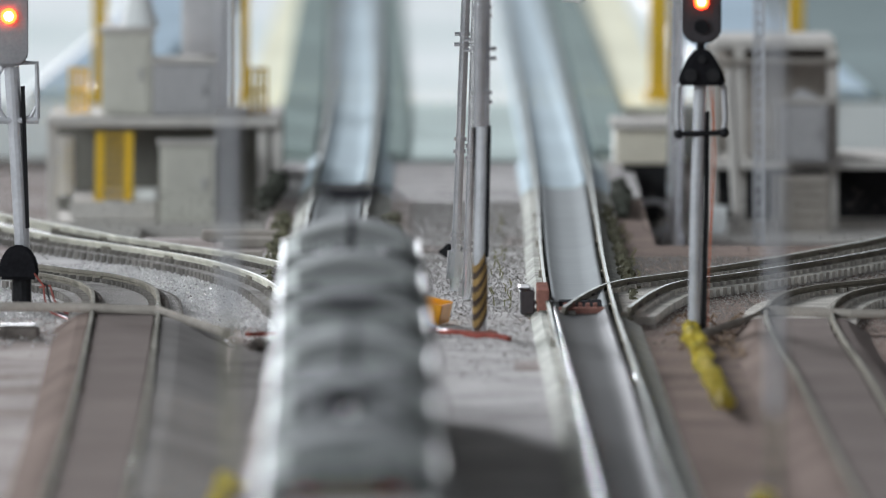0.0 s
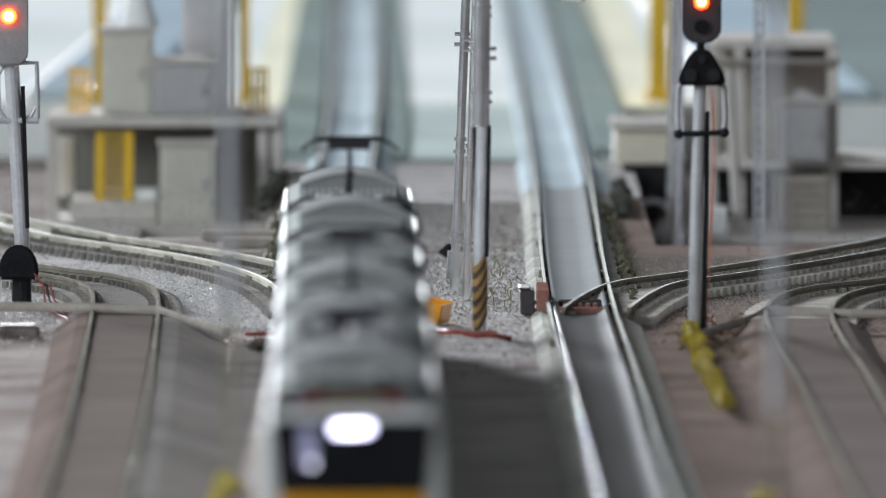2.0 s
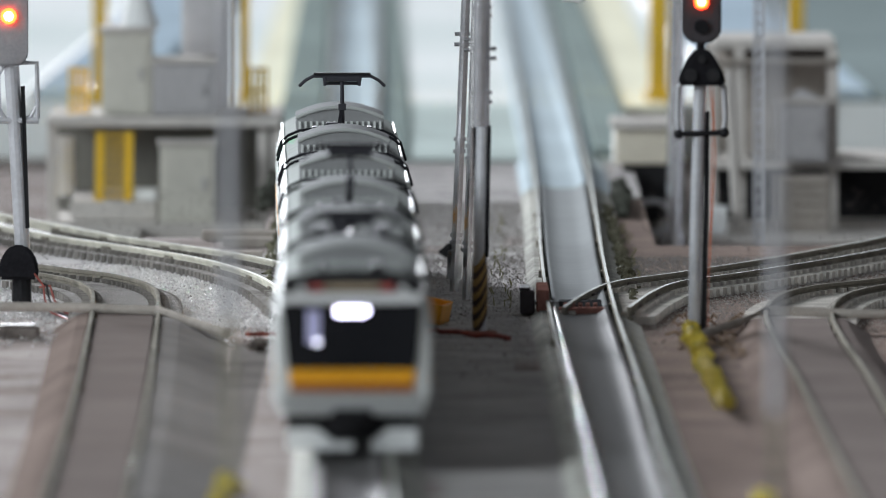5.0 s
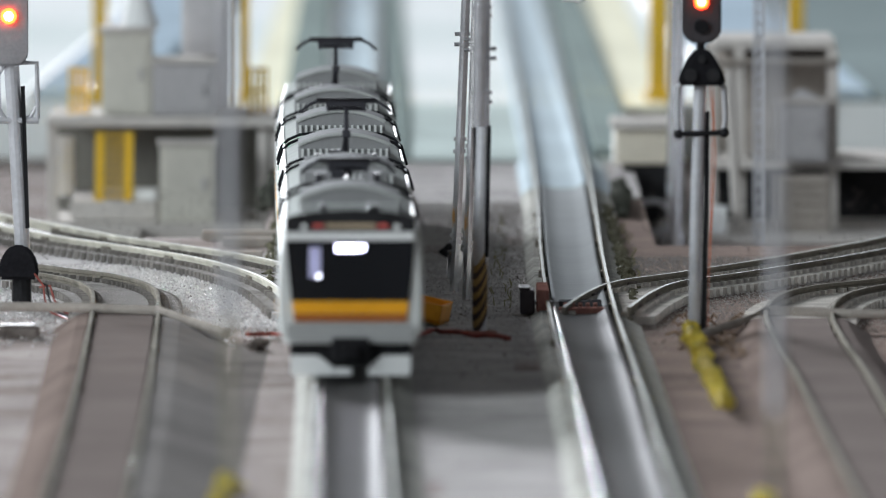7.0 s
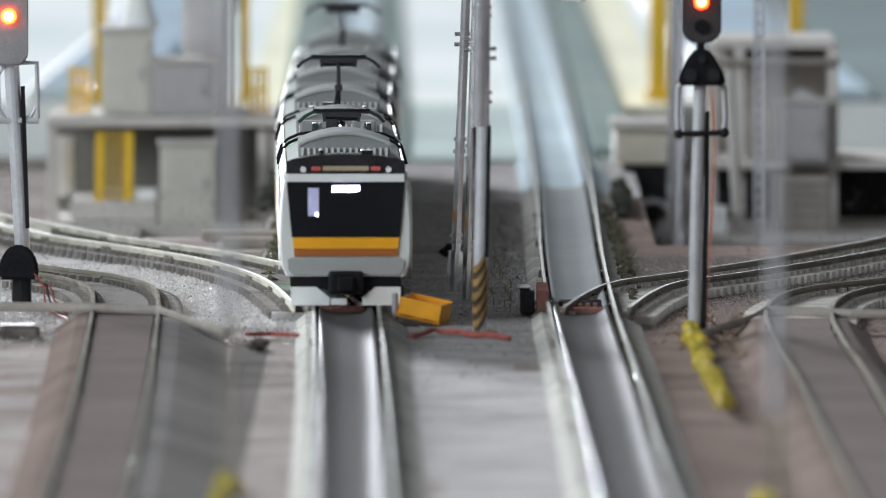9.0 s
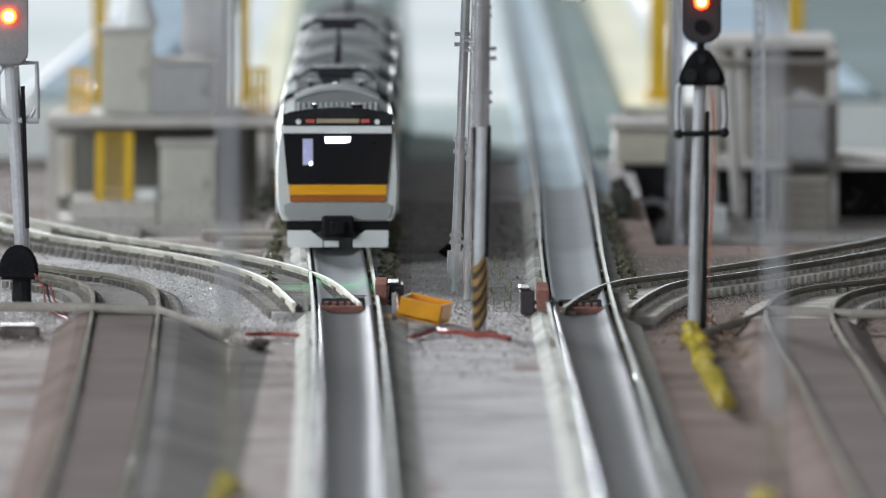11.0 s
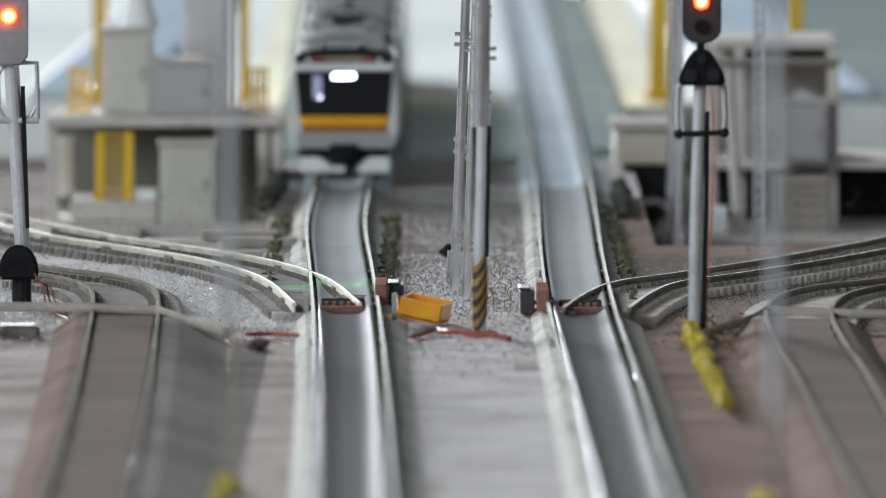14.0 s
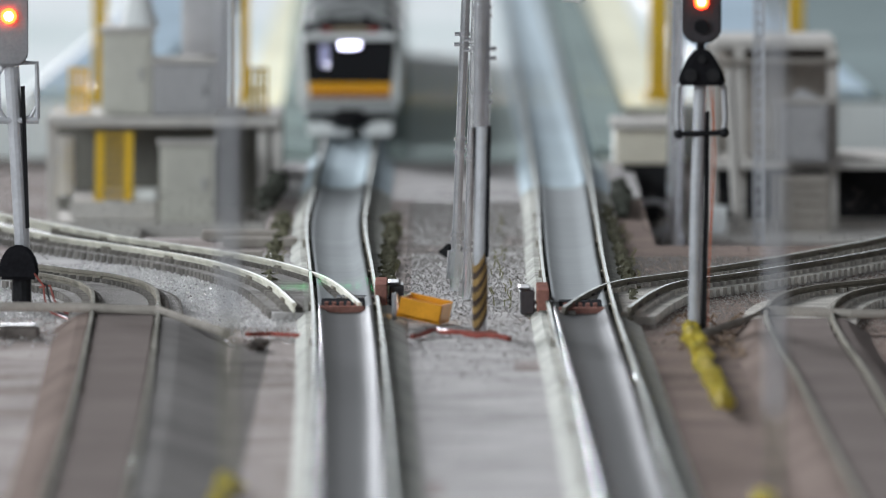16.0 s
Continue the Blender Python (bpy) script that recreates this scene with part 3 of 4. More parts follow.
def cab_front(car):
    # black visor with lamps and display
    bm = bmesh.new()
    prism(bm, [(-8.8, 21.25), (8.8, 21.25), (8.75, 22.9), (7.6, 23.3), (4.5, 23.75), (0, 23.95), (-4.5, 23.75), (-7.6, 23.3), (-8.75, 22.9)], -0.5, 3.0)
    visor = part("visor", bm, M_DARK, car, "black roof visor with display and lamps")
    part("destination_display", box(bmesh.new(), -3.4, 3.4, -0.62, -0.45, 21.65, 22.3), G_SIGN, visor)
    for s in (-1, 1):
        part("tail_lamp", box(bmesh.new(), s * 4.4 - 0.7, s * 4.4 + 0.7, -0.64, -0.46, 21.65, 22.25, 0.1), G_SIGNR, visor)
        bm = bmesh.new()
        tube(bm, [(s * 6.3, -0.7, 21.8), (s * 6.3, -0.4, 21.8)], 0.45, 12)
        part("marker_lamp", bm, M_WHITE, visor)
    part("white_band", box(bmesh.new(), -8.65, 8.65, -0.42, 0.4, 20.05, 21.2, 0.1), M_WHITE, car)
    bm = bmesh.new()
    prism(bm, [(-8.75, 20.0), (8.75, 20.0), (8.0, 12.2), (-8.0, 12.2)], -0.3, 0.5)
    ws = part("windscreen", bm, M_GLASS, car, "black glossy windscreen")
    bm = bmesh.new()
    prism(bm, [(-2.0, 18.6), (-2.0, 19.5), (2.0, 19.5), (2.0, 18.8), (1.2, 18.6)], -0.45, -0.28)
    part("headlight", bm, G_HEAD, ws, "bright white headlight behind the glass")
    part("cab_lamp", tube(bmesh.new(), [(-4.3, -0.42, 15.4), (-4.3, -0.28, 15.4)], 0.3, 10), G_CAB, ws)
    part("cab_panel", box(bmesh.new(), -5.6, -4.0, -0.4, -0.28, 15.2, 19.2), G_DIM, ws, "dim lit cab panel")
    bm = bmesh.new()
    prism(bm, [(-7.85, 12.15), (7.85, 12.15), (7.7, 10.55), (-7.7, 10.55)], -0.32, 0.5)
    part("front_stripe_upper", bm, M_BANDO, car, "orange front stripe")
    bm = bmesh.new()
    prism(bm, [(-7.7, 10.5), (7.7, 10.5), (7.6, 9.5), (-7.6, 9.5)], -0.32, 0.5)
    part("front_stripe_lower", bm, M_BANDB, car, "brown front stripe")
    part("lower_front_panel", prism(bmesh.new(), [(-7.9, 9.3), (7.9, 9.3), (8.6, 9.0), (8.5, 7.6), (7.9, 6.8), (-7.9, 6.8), (-8.5, 7.6), (-8.6, 9.0)], -0.28, 0.5), M_LOWER, car, "grey lower front panel")
    part("buffer_beam", box(bmesh.new(), -8.2, 8.2, 0.6, 2.4, 4.8, 6.8, 0.2), M_BLACK, car)
    part("front_coupler", box(bmesh.new(), -2.6, 2.6, -1.6, 3.0, 4.0, 7.4, 0.5), M_BLACK, car)
    part("coupler_head", box(bmesh.new(), -1.2, 1.2, -2.6, -1.4, 4.6, 6.6, 0.3), M_BLACK, car)
    for s in (-1, 1):
        bm = bmesh.new()
        poly = [(s * 8.1, 5.1), (s * 4.4, 5.1), (s * 2.4, 3.6), (s * 2.4, 2.5), (s * 7.9, 2.5), (s * 8.1, 3.0)]
        prism(bm, poly if s > 0 else poly[::-1], -0.4, 1.4)
        part("skirt", bm, M_WHITE, car, "white front skirt plate")
    part("skirt_bar", box(bmesh.new(), -2.3, 0.2, -0.3, 1.0, 2.5, 3.5, 0.15), M_WHITE, car)
    for x, w in ((-3.6, 0.35), (3.2, 0.9)):
        part("roof_aerial", box(bmesh.new(), x - w, x + w, 12, 16, 22.4, 24.2, 0.15), M_BLACK, car)


FRONT_Y = [(0, -1000), (1, -892), (2, -778), (3, -662), (4, -545), (5, -436), (6.5, -268), (8, -76), (9, 55), (10, 181), (11.5, 372), (12, 444), (13, 578), (14, 707), (15, 824), (16, 937)]


def car_rows(offset):
    rows = []
    for k in range(33):
        t = k * 0.5
        y = float(np.interp(t, [a for a, b in FRONT_Y], [b for a, b in FRONT_Y]))
        s0 = MAIN.s_of_y(y) - offset
        a, _ = MAIN.at(s0 - 17)
        b, _ = MAIN.at(s0 - CAR + 17)
        d = (b - a).normalized()
        org = a - d * 17
        rows.append((t, Matrix.Translation(org * MM) @ Matrix.Rotation(math.atan2(d.y, d.x) - math.pi / 2, 4, "Z")))
    return rows


# ---- signals, poles, furniture ----
def right_signal():
    sig = thing("railway_signal", "grey-poled colour-light signal with dark head showing red", "signal", 36.6, 10, 0.5, group="lineside signals")
    bm = bmesh.new()
    tube(bm, [(0, 0, -1.0), (0.3, 0, 18), (0.9, 0, 36)], 0.95, 14)
    part("pole", bm, M_GREYPOLE, sig)
    part("cable_duct", prism(bmesh.new(), [(0.95, -0.3), (1.75, -0.3), (2.2, 32), (1.6, 32)], -0.5, 0.6), M_BLACK, sig, "black cable duct up the pole")
    part("foot", tube(bmesh.new(), [(0, 0, -0.8), (0, 0, 1.0)], 1.7, 12), M_BLACK, sig)
    bm = bmesh.new()
    out = [(-2.9, 44), (-2.75, 43.2), (-1.9, 42.3), (-0.9, 41.9), (0.9, 41.9), (1.9, 42.3), (2.75, 43.2), (2.9, 44), (2.9, 58), (1.8, 60), (-1.8, 60), (-2.9, 58)]
    prism(bm, [(a + 1.0, b) for a, b in out], -2.2, 1.2)
    bmesh.ops.bevel(bm, geom=bm.edges[:], offset=0.3, segments=2, affect="EDGES")
    head = part("signal_head", bm, M_HEADDARK, sig, "dark grey rounded signal head")
    for z, m, n in ((44.4, M_BLACK, "unlit_lens"), (48.0, G_RED, "red_lens"), (51.6, M_BLACK, "unlit_lens"), (55.2, M_BLACK, "unlit_lens")):
        bm = bmesh.new()
        tube(bm, [(1.0, -2.3, z), (1.0, -2.7, z)], 1.05, 16)
        lens = part(n, bm, m, head)
        if n == "red_lens":
            part("lens_core", tube(bmesh.new(), [(1.0, -2.7, z), (1.0, -2.85, z)], 0.55, 12), G_REDCORE, lens)
    part("neck", tube(bmesh.new(), [(0.9, 0, 40.5), (0.9, 0, 42.2)], 0.6, 8), M_BLACK, sig)
    bm = bmesh.new()
    prism(bm, [(-2.4, 35.8), (4.5, 35.8), (4.3, 37.4), (3.2, 39.6), (1.9, 41.2), (0.2, 41.2), (-1.1, 39.7), (-2.1, 37.6)], -2.4, 1.4)
    bmesh.ops.bevel(bm, geom=bm.edges[:], offset=0.35, segments=2, affect="EDGES")
    hood = part("lamp_hood", bm, M_HOOD, sig, "black domed double lamp hood")
    for xx in (-0.6, 2.7):
        part("hood_lens", tube(bmesh.new(), [(xx, -2.3, 37.3), (xx, -2.8, 37.3)], 1.0, 14), M_DARK, hood)
    part("hood_lens", tube(bmesh.new(), [(1.05, -2.3, 39.7), (1.05, -2.8, 39.7)], 0.6, 14), M_DARK, hood)
    part("ladder_hoop", tube(bmesh.new(), [(-2.3, -0.5, 28.8), (-2.5, -0.5, 31), (-2.4, -0.5, 35.5), (-1.8, -0.5, 36)], 0.42, 8), M_GREYPOLE, sig)
    part("ladder_hoop", tube(bmesh.new(), [(4.2, -0.5, 28.8), (4.5, -0.5, 31), (4.3, -0.5, 35.5), (3.8, -0.5, 36)], 0.42, 8), M_GREYPOLE, sig)
    bm = tube(bmesh.new(), [(-2.4, -0.9, 28.7), (4.4, -0.9, 28.9)], 0.42, 8)
    blob(bm, -2.3, -0.9, 28.7, 0.75, 1, 2, 0)
    blob(bm, 4.3, -0.9, 28.9, 0.75, 1, 2, 0)
    part("crossbar", bm, M_BLACK, sig, "black crossbar with round ends")
    for d in (0, 0.5):
        part("wire", tube(bmesh.new(), [(2.2 + d, -0.4, 36), (2.7 + d * 0.3, -0.5, 31), (2.6 + d, -0.4, 26), (2.4 + d * 0.5, -0.4, 18), (2.1, -0.4, 8), (1.9, -0.4, 0)], 0.1, 5), M_COPPER, sig, "thin orange wire")
    return sig


def left_signal():
    sig = thing("railway_signal", "grey-poled colour-light signal with grey head showing red", "signal", -63.7, 125, -0.3, group="lineside signals")
    part("pole", tube(bmesh.new(), [(0.3, 0, 6), (-0.5, 0, 20), (-1.6, 0, 38)], 1.15, 14), M_GREYPOLE, sig)
    part("cable_duct", prism(bmesh.new(), [(0.6, 12), (1.2, 12), (0.5, 33.5), (-0.1, 33.5)], -1.2, 0.2), M_BLACK, sig, "black cable duct up the pole")
    part("pole_base", tube(bmesh.new(), [(0, 0, -0.5), (0, 0, 8)], 1.5, 12), M_BLACK, sig)
    bm = bmesh.new()
    prism(bm, [(-3.4, 4.3), (2.4, 4.3), (2.6, 6.0), (2.0, 8.0), (0.6, 9.5), (-1.4, 9.5), (-2.8, 8.2), (-3.4, 6.2)], -2.6, 1.2)
    bmesh.ops.bevel(bm, geom=bm.edges[:], offset=0.4, segments=2, affect="EDGES")
    part("lamp_hood", bm, M_HOOD, sig, "black domed lamp hood near the ground")
    bm = bmesh.new()
    out = [(-2.9, 38.7), (-2.7, 37.5), (-1.8, 36.6), (1.8, 36.6), (2.7, 37.5), (2.9, 38.7), (2.9, 53), (1.8, 55), (-1.8, 55), (-2.9, 53)]
    prism(bm, [(a - 1.9, b) for a, b in out], -2.2, 1.2)
    bmesh.ops.bevel(bm, geom=bm.edges[:], offset=0.3, segments=2, affect="EDGES")
    head = part("signal_head", bm, M_GREYHEAD, sig, "grey rounded signal head")
    lens = part("red_lens", tube(bmesh.new(), [(-1.9, -2.2, 44.1), (-1.9, -2.7, 44.1)], 1.25, 16), G_RED, head)
    part("lens_core", tube(bmesh.new(), [(-1.9, -2.7, 44.1), (-1.9, -2.85, 44.1)], 0.75, 12), G_REDCORE, lens)
    for z in (48.0,):
        part("unlit_lens", tube(bmesh.new(), [(-1.9, -2.2, z), (-1.9, -2.6, z)], 1.1, 14), M_BLACK, head)
    # Unseen arm and lamp body added as a mount for the green spot.
    part("lamp_arm", tube(bmesh.new(), [(-1.9, 0, 54.5), (-1.9, 0, 70), (4, 20, 73), (22.0, 114.0, 73)], 0.5, 8), M_GREYPOLE, sig)
    side = part("side_lamp", box(bmesh.new(), 20.6, 24.4, 112.6, 116.4, 71.4, 74.0, 0.4), M_HEADDARK, sig, "unseen small dark lamp added to carry the green light")
    part("green_lens", tube(bmesh.new(), [(23.7, 115.0, 71.4), (23.7, 115.0, 71.0)], 0.9, 12), G_GREEN, side, "lit green lens")
    for s in (1,):
        part("ladder_hoop", tube(bmesh.new(), [(-0.8, -0.6, 37.0), (2.3, -0.6, 37.0), (2.4, -0.6, 33), (2.4, -0.6, 28.7), (1.6, -0.6, 28.3)], 0.38, 8), M_GREYPOLE, sig)
        part("ladder_brace", tube(bmesh.new(), [(2.2, -0.6, 30.4), (1.4, -0.6, 28.9), (0.0, -0.6, 28.3)], 0.32, 8), M_GREYPOLE, sig)
    part("ladder_hoop", tube(bmesh.new(), [(-2.6, -0.6, 37.0), (-3.6, -0.6, 35), (-3.4, -0.6, 30), (-2.4, -0.6, 28.3)], 0.38, 8), M_GREYPOLE, sig)
    part("crossbar", tube(bmesh.new(), [(-4.2, -0.6, 28.3), (2.6, -0.6, 28.3)], 0.5, 8), M_GREYPOLE, sig)
    return sig


def striped_mast():
    x, y = 5.3, 19
    m = thing("lineside_mast", "silver mast with hazard-striped lower end", "mast", x, y, 0, group="silver masts")
    part("lower_tube", tube(bmesh.new(), [(0, 0, -0.4), (0.2, 0, 11), (0.6, 0, 30)], 1.05, 14), M_GREYPOLE, m)
    part("cable_duct", prism(bmesh.new(), [(-0.8, 18), (1.5, 18), (1.7, 30.2), (-0.9, 30.2)], 0.2, 1.2), M_BLACK, m, "black duct behind the tube")
    # Black strip added to darken the tube's right side, which lies in shade.
    part("shade_strip", prism(bmesh.new(), [(0.75, 11), (1.35, 11), (1.75, 30), (1.15, 30)], -0.9, 0.1), M_BLACK, m, "black strip that stands for the shaded side of the tube")
    part("upper_tube", tube(bmesh.new(), [(0.2, 0.6, 30), (0.6, 0.6, 62)], 1.32, 16), M_SILVER, m)
    for z in (33.6, 35.0, 40.0, 41.4, 46.2, 47.4, 53):
        c = part("collar", tube(bmesh.new(), [(0.32, 0.6, z - 0.28), (0.32, 0.6, z + 0.28)], 1.62, 16), M_SILVER, m)
        if z in (40.0, 41.4):
            part("bolt", tube(bmesh.new(), [(1.7, 0.2, z), (2.5, 0.2, z)], 0.3, 8), M_SILVER, c)
    bands = [(1.6 + 1.0 * i, M_HAZARD if i % 2 else M_HAZDARK) for i in range(10)]
    for z, mt in bands:
        bm = bmesh.new()
        r = 1.12
        n = 18
        lo, hi = [], []
        for k in range(n):
            a = k * math.tau / n
            dz = 2.0 * math.sin(a + 0.9)
            lo.append(bm.verts.new((r * math.cos(a) + 0.1, r * math.sin(a), z + dz)))
            hi.append(bm.verts.new((r * math.cos(a) + 0.1, r * math.sin(a), z + dz + 1.05)))
        for k in range(n):
            bm.faces.new((lo[k], lo[(k + 1) % n], hi[(k + 1) % n], hi[k]))
        part("hazard_band", bm, mt, m)
    part("foot_plate", cbox(5.0, 3.0, 0.5, 0.15, z=-0.3), M_RUST, m)
    arm = part("bracket_arm", tube(bmesh.new(), [(0.6, 0.6, 58), (16, 0.6, 58)], 0.5, 8), M_SILVER, m)
    part("hanging_loop", tube(bmesh.new(), [(11.6, 0.6, 58), (11.6, 0.6, 49.2), (12.2, 0.6, 48.6), (14.8, 0.6, 48.3), (15.6, 0.6, 49), (15.6, 0.6, 58)], 0.28, 8), M_WHITE, arm)
    # two thinner conduits further back
    for bx, by, lean, r, z1, lab in ((1.7, 187, 2.6, 0.72, 64, "thin silver mast with socket foot"), (3.5, 151, 1.9, 0.6, 60, "thin silver mast with clamps")):
        t = thing("lineside_mast", lab, "mast", bx, by, 0, group="silver masts")
        part("tube", tube(bmesh.new(), [(0, 0, -0.4), (lean, 0, z1)], r, 12), M_SILVER, t)
        if r > 0.7:
            part("socket", tube(bmesh.new(), [(0, 0, 1.8), (0.2, 0, 6.2)], 1.2, 12), M_SILVER, t)
        for z in (7.5, 8.6, 21.5, 23.4, 38, 39.6, 47.5, 49):
            xx = lean * z / z1
            cl = part("clamp", tube(bmesh.new(), [(xx, 0, z - 0.3), (xx, 0, z + 0.3)], r + 0.28, 12), M_SILVER, t)
            if z > 37:
                part("bolt", tube(bmesh.new(), [(xx - 1.5, -0.3, z), (xx, -0.3, z)], 0.3, 8), M_SILVER, cl)


def silver_pole():
    t = thing("lineside_mast", "tall silver round mast with a stepped foot", "mast", 37.7, 374, 0, group="silver masts")
    part("tube", tube(bmesh.new(), [(0, 0, 2), (0.9, 0, 60)], 1.3, 16), M_SILVER, t)
    part("foot", tube(bmesh.new(), [(-0.2, 0, -0.5), (-0.2, 0, 2.8)], 2.1, 16), M_SILVER, t)
    t = thing("lattice_mast", "grey riveted lattice mast on the slab edge", "mast", 51.6, 366, 0)
    h = 60
    for sx in (-0.8, 0.8):
        for sy in (-1.5, 1.5):
            part("corner_angle", box(bmesh.new(), sx - 0.22, sx + 0.22, sy - 0.3, sy + 0.3, -0.4, h, 0.05), M_GREYPOLE, t)
    for face in (-1.5, 1.5):
        for i in range(30):
            for a, b in ((-0.8, 0.8), (0.8, -0.8)):
                part("lacing_bar", tube(bmesh.new(), [(a, face, i * 2), (b, face, i * 2 + 2)], 0.22, 5), M_GREYPOLE, t)


def fence_posts():
    for x, y, w, lab in ((35.6, -790, 1.3, "thin grey post close beside the track"), (-22.6, -810, 1.4, "thin grey post with a faded yellow sleeve")):
        t = thing("lineside_post", lab, "post", x, y, 0, group="near posts")
        z = 33 if x < 0 else 22
        part("sleeve", tube(bmesh.new(), [(0, 0, -0.4), (0, 0, z)], w / 2 - 0.25, 14), M_FADED, t)
        part("tube", tube(bmesh.new(), [(0, 0, z), (0, 0, 85)], w / 2, 14), M_GREYPOLE, t)


def orange_bin():
    t = thing("orange_trough", "open orange plastic trough lying beside the track", "trough", -3.0, 52, 0.1, -7)
    bm = bmesh.new()
    w, d, h, k = 3.2, 6.2, 2.9, 0.3
    box(bm, -w, w, -d, d, 0, 0.5)
    box(bm, -w, w, -d, -d + 0.8, 0, h, 0.1)
    box(bm, -w, w, d - 0.8, d, 0, h + 0.2, 0.1)
    box(bm, -w, -w + k, -d, d, 0, h, 0.1)
    box(bm, w - k, w, -d, d, 0, h, 0.1)
    o = part("tub", bm, M_ORANGE, t)
    o.matrix_basis = pose(0, 0, 0.0006, 0, 12, 0)
    part("clip", box(bmesh.new(), -3.9, -3.1, -5.6, -4.2, 0.6, 4.6, 0.2), M_GREYHEAD, t, "grey end clip")


def turnout_gear(x, y, side, lab):
    """Point machine and frog plates beside a turnout."""
    t = thing("point_machine", lab, "point machine", x, y, 0, group="point machines")
    part("case", box(bmesh.new(), -1.1, 1.1, -7, 7, 0.2, 3.8, 0.25), M_HEADDARK, t)
    part("lid", box(bmesh.new(), -1.25, 0.4, -7.3, 7.3, 3.8, 4.2, 0.15), M_HEADDARK, t)
    part("side_plate", box(bmesh.new(), side * 2.3 - 0.9, side * 2.3 + 0.9, -16, 16, 0.3, 4.2, 0.15), M_RUST, t, "red-brown side plate")
    part("throw_rod", tube(bmesh.new(), [(0, 0, 1.7), (side * 9, 0, 1.7)], 0.35, 6), M_SILVER, t)


def frog(x, y, lab):
    t = thing("turnout_frog", lab, "turnout", x, y, 0, group="turnout frogs")
    part("base", box(bmesh.new(), -3.2, 3.2, -14, 22, 0.6, 1.95, 0.1), M_DARK, t)
    part("wing_plate", box(bmesh.new(), -3.4, 3.4, -17, -14.2, 0.6, 2.15, 0.15), M_RUST, t)
    for k in range(5):
        part("chair", box(bmesh.new(), -2.6 + k * 1.1, -2.0 + k * 1.1, -8, -4, 1.9, 2.4, 0.1), M_RUST, t)


def cable():
    t = thing("cable", "thin dull red cable lying across the ballast", "cable")
    pts = [(-28.5, -2, 0.5), (-25, 2, 0.4), (-20.5, -3, 0.3)]
    part("run", tube(bmesh.new(), pts, 0.3, 6), M_REDWIRE, t)
    t = thing("cable", "dull red cable looped at the foot of the striped mast", "cable")
    pts = [(-4.5, -8, 0.4), (-2.5, 4, 0.5), (-1.0, 10, 0.7), (0.8, 4, 0.6), (3.5, -2, 0.5), (6, -6, 0.5), (9.6, -14, 0.3)]
    part("run", tube(bmesh.new(), [p for q in zip(pts, [tuple((a + b) / 2 + 0.15 * ((i % 2) * 2 - 1) for a, b in zip(p, q)) for i, (p, q) in enumerate(zip(pts, pts[1:] + pts[-1:]))]) for p in q][:-1], 0.38, 6), M_REDWIRE, t)


def signal_wires():
    t = thing("cable", "thin red and black wires at the foot of the grey signal", "cable", -62, 118, 0)
    for k, m in ((0, M_REDWIRE), (1, M_BLACK), (2, M_REDWIRE)):
        part("wire", tube(bmesh.new(), [(0.4 + 0.4 * k, 0, 5.0 - k), (1.8 + 0.5 * k, -4, 3.4), (2.2 + 0.7 * k, -14, 1.6), (3.6 + k, -34, 0.4), (7 + 2 * k, -60, 0.2)], 0.16, 6), m, t)


def rods():
    for pts, lab in (([(-70, 42, 2.9), (-55, 39, 2.9), (-41.8, 33, 2.6), (-31.2, -25, 1.5)], "thin grey-brown rod across the tracks"), ([(37, -25, 1.2), (43, 8, 1.8), (47.5, 40, 2.4), (60, 26, 2.4), (80, 22, 2.4)], "thin grey-brown rod between the tracks")):
        t = thing("point_rod", lab, "rod", group="point rods")
        part("bar", tube(bmesh.new(), pts, 0.7, 8), M_BROWNBOX, t)


def clump(name, label, x, y, lumps, material, r):
    bm = bmesh.new()
    for i in range(lumps[0]):
        a = i / max(1, lumps[0] - 1)
        blob(bm, x[0] + (x[1] - x[0]) * a + random.uniform(-1, 1) * r * 0.5, y[0] + (y[1] - y[0]) * a + random.uniform(-2, 2), r * 0.5 + random.uniform(0, lumps[1]), r * random.uniform(0.6, 1.15), 0.8, 2, 0.95)
    o = link(name, bm, material)
    tagged(o, label, "plant", kind="stuff")


def grit():
    def scatter(name, material, n, xr, yr, size, label):
        vs, fs = [], []
        for i in range(n):
            x, y = random.uniform(*xr), yr[0] + (yr[1] - yr[0]) * math.sqrt(random.random())
            r = random.uniform(0.35, 1) * size
            b = len(vs)
            for dx, dy, dz in ((1, 0, 0), (-0.5, 0.9, 0), (-0.5, -0.9, 0), (0, 0, 1)):
                vs.append(((x + dx * r * random.uniform(0.6, 1.2)) * MM, (y + dy * r * random.uniform(0.6, 1.2)) * MM, (dz * r * 1.1 - 0.1) * MM))
            fs += [(b, b + 1, b + 3), (b + 1, b + 2, b + 3), (b + 2, b, b + 3)]
        me = bpy.data.meshes.new(name)
        me.from_pydata(vs, [], fs)
        me.materials.append(material)
        tagged(new(name, me), label, "ballast", kind="stuff")
    # Grit colour is raised to hold the strong light at the left branch.
    scatter("ballast_grit", M_GRIT, 14000, (-72, -20), (-40, 300), 0.40, "loose ballast grit between the tracks, bright light in its pale colour")
    scatter("ballast_grit", M_GRITDULL, 14000, (-6, 15), (-160, 620), 0.24, "grey loose ballast grit round the masts")
    scatter("ballast_grit", M_GRITDULL, 16000, (28, 85), (-60, 340), 0.26, "dull loose ballast grit beside the branch track")
    scatter("ballast_grit", M_DARKGRIT, 2500, (-80, 85), (-500, 700), 0.32, "dark scattered ballast grit")


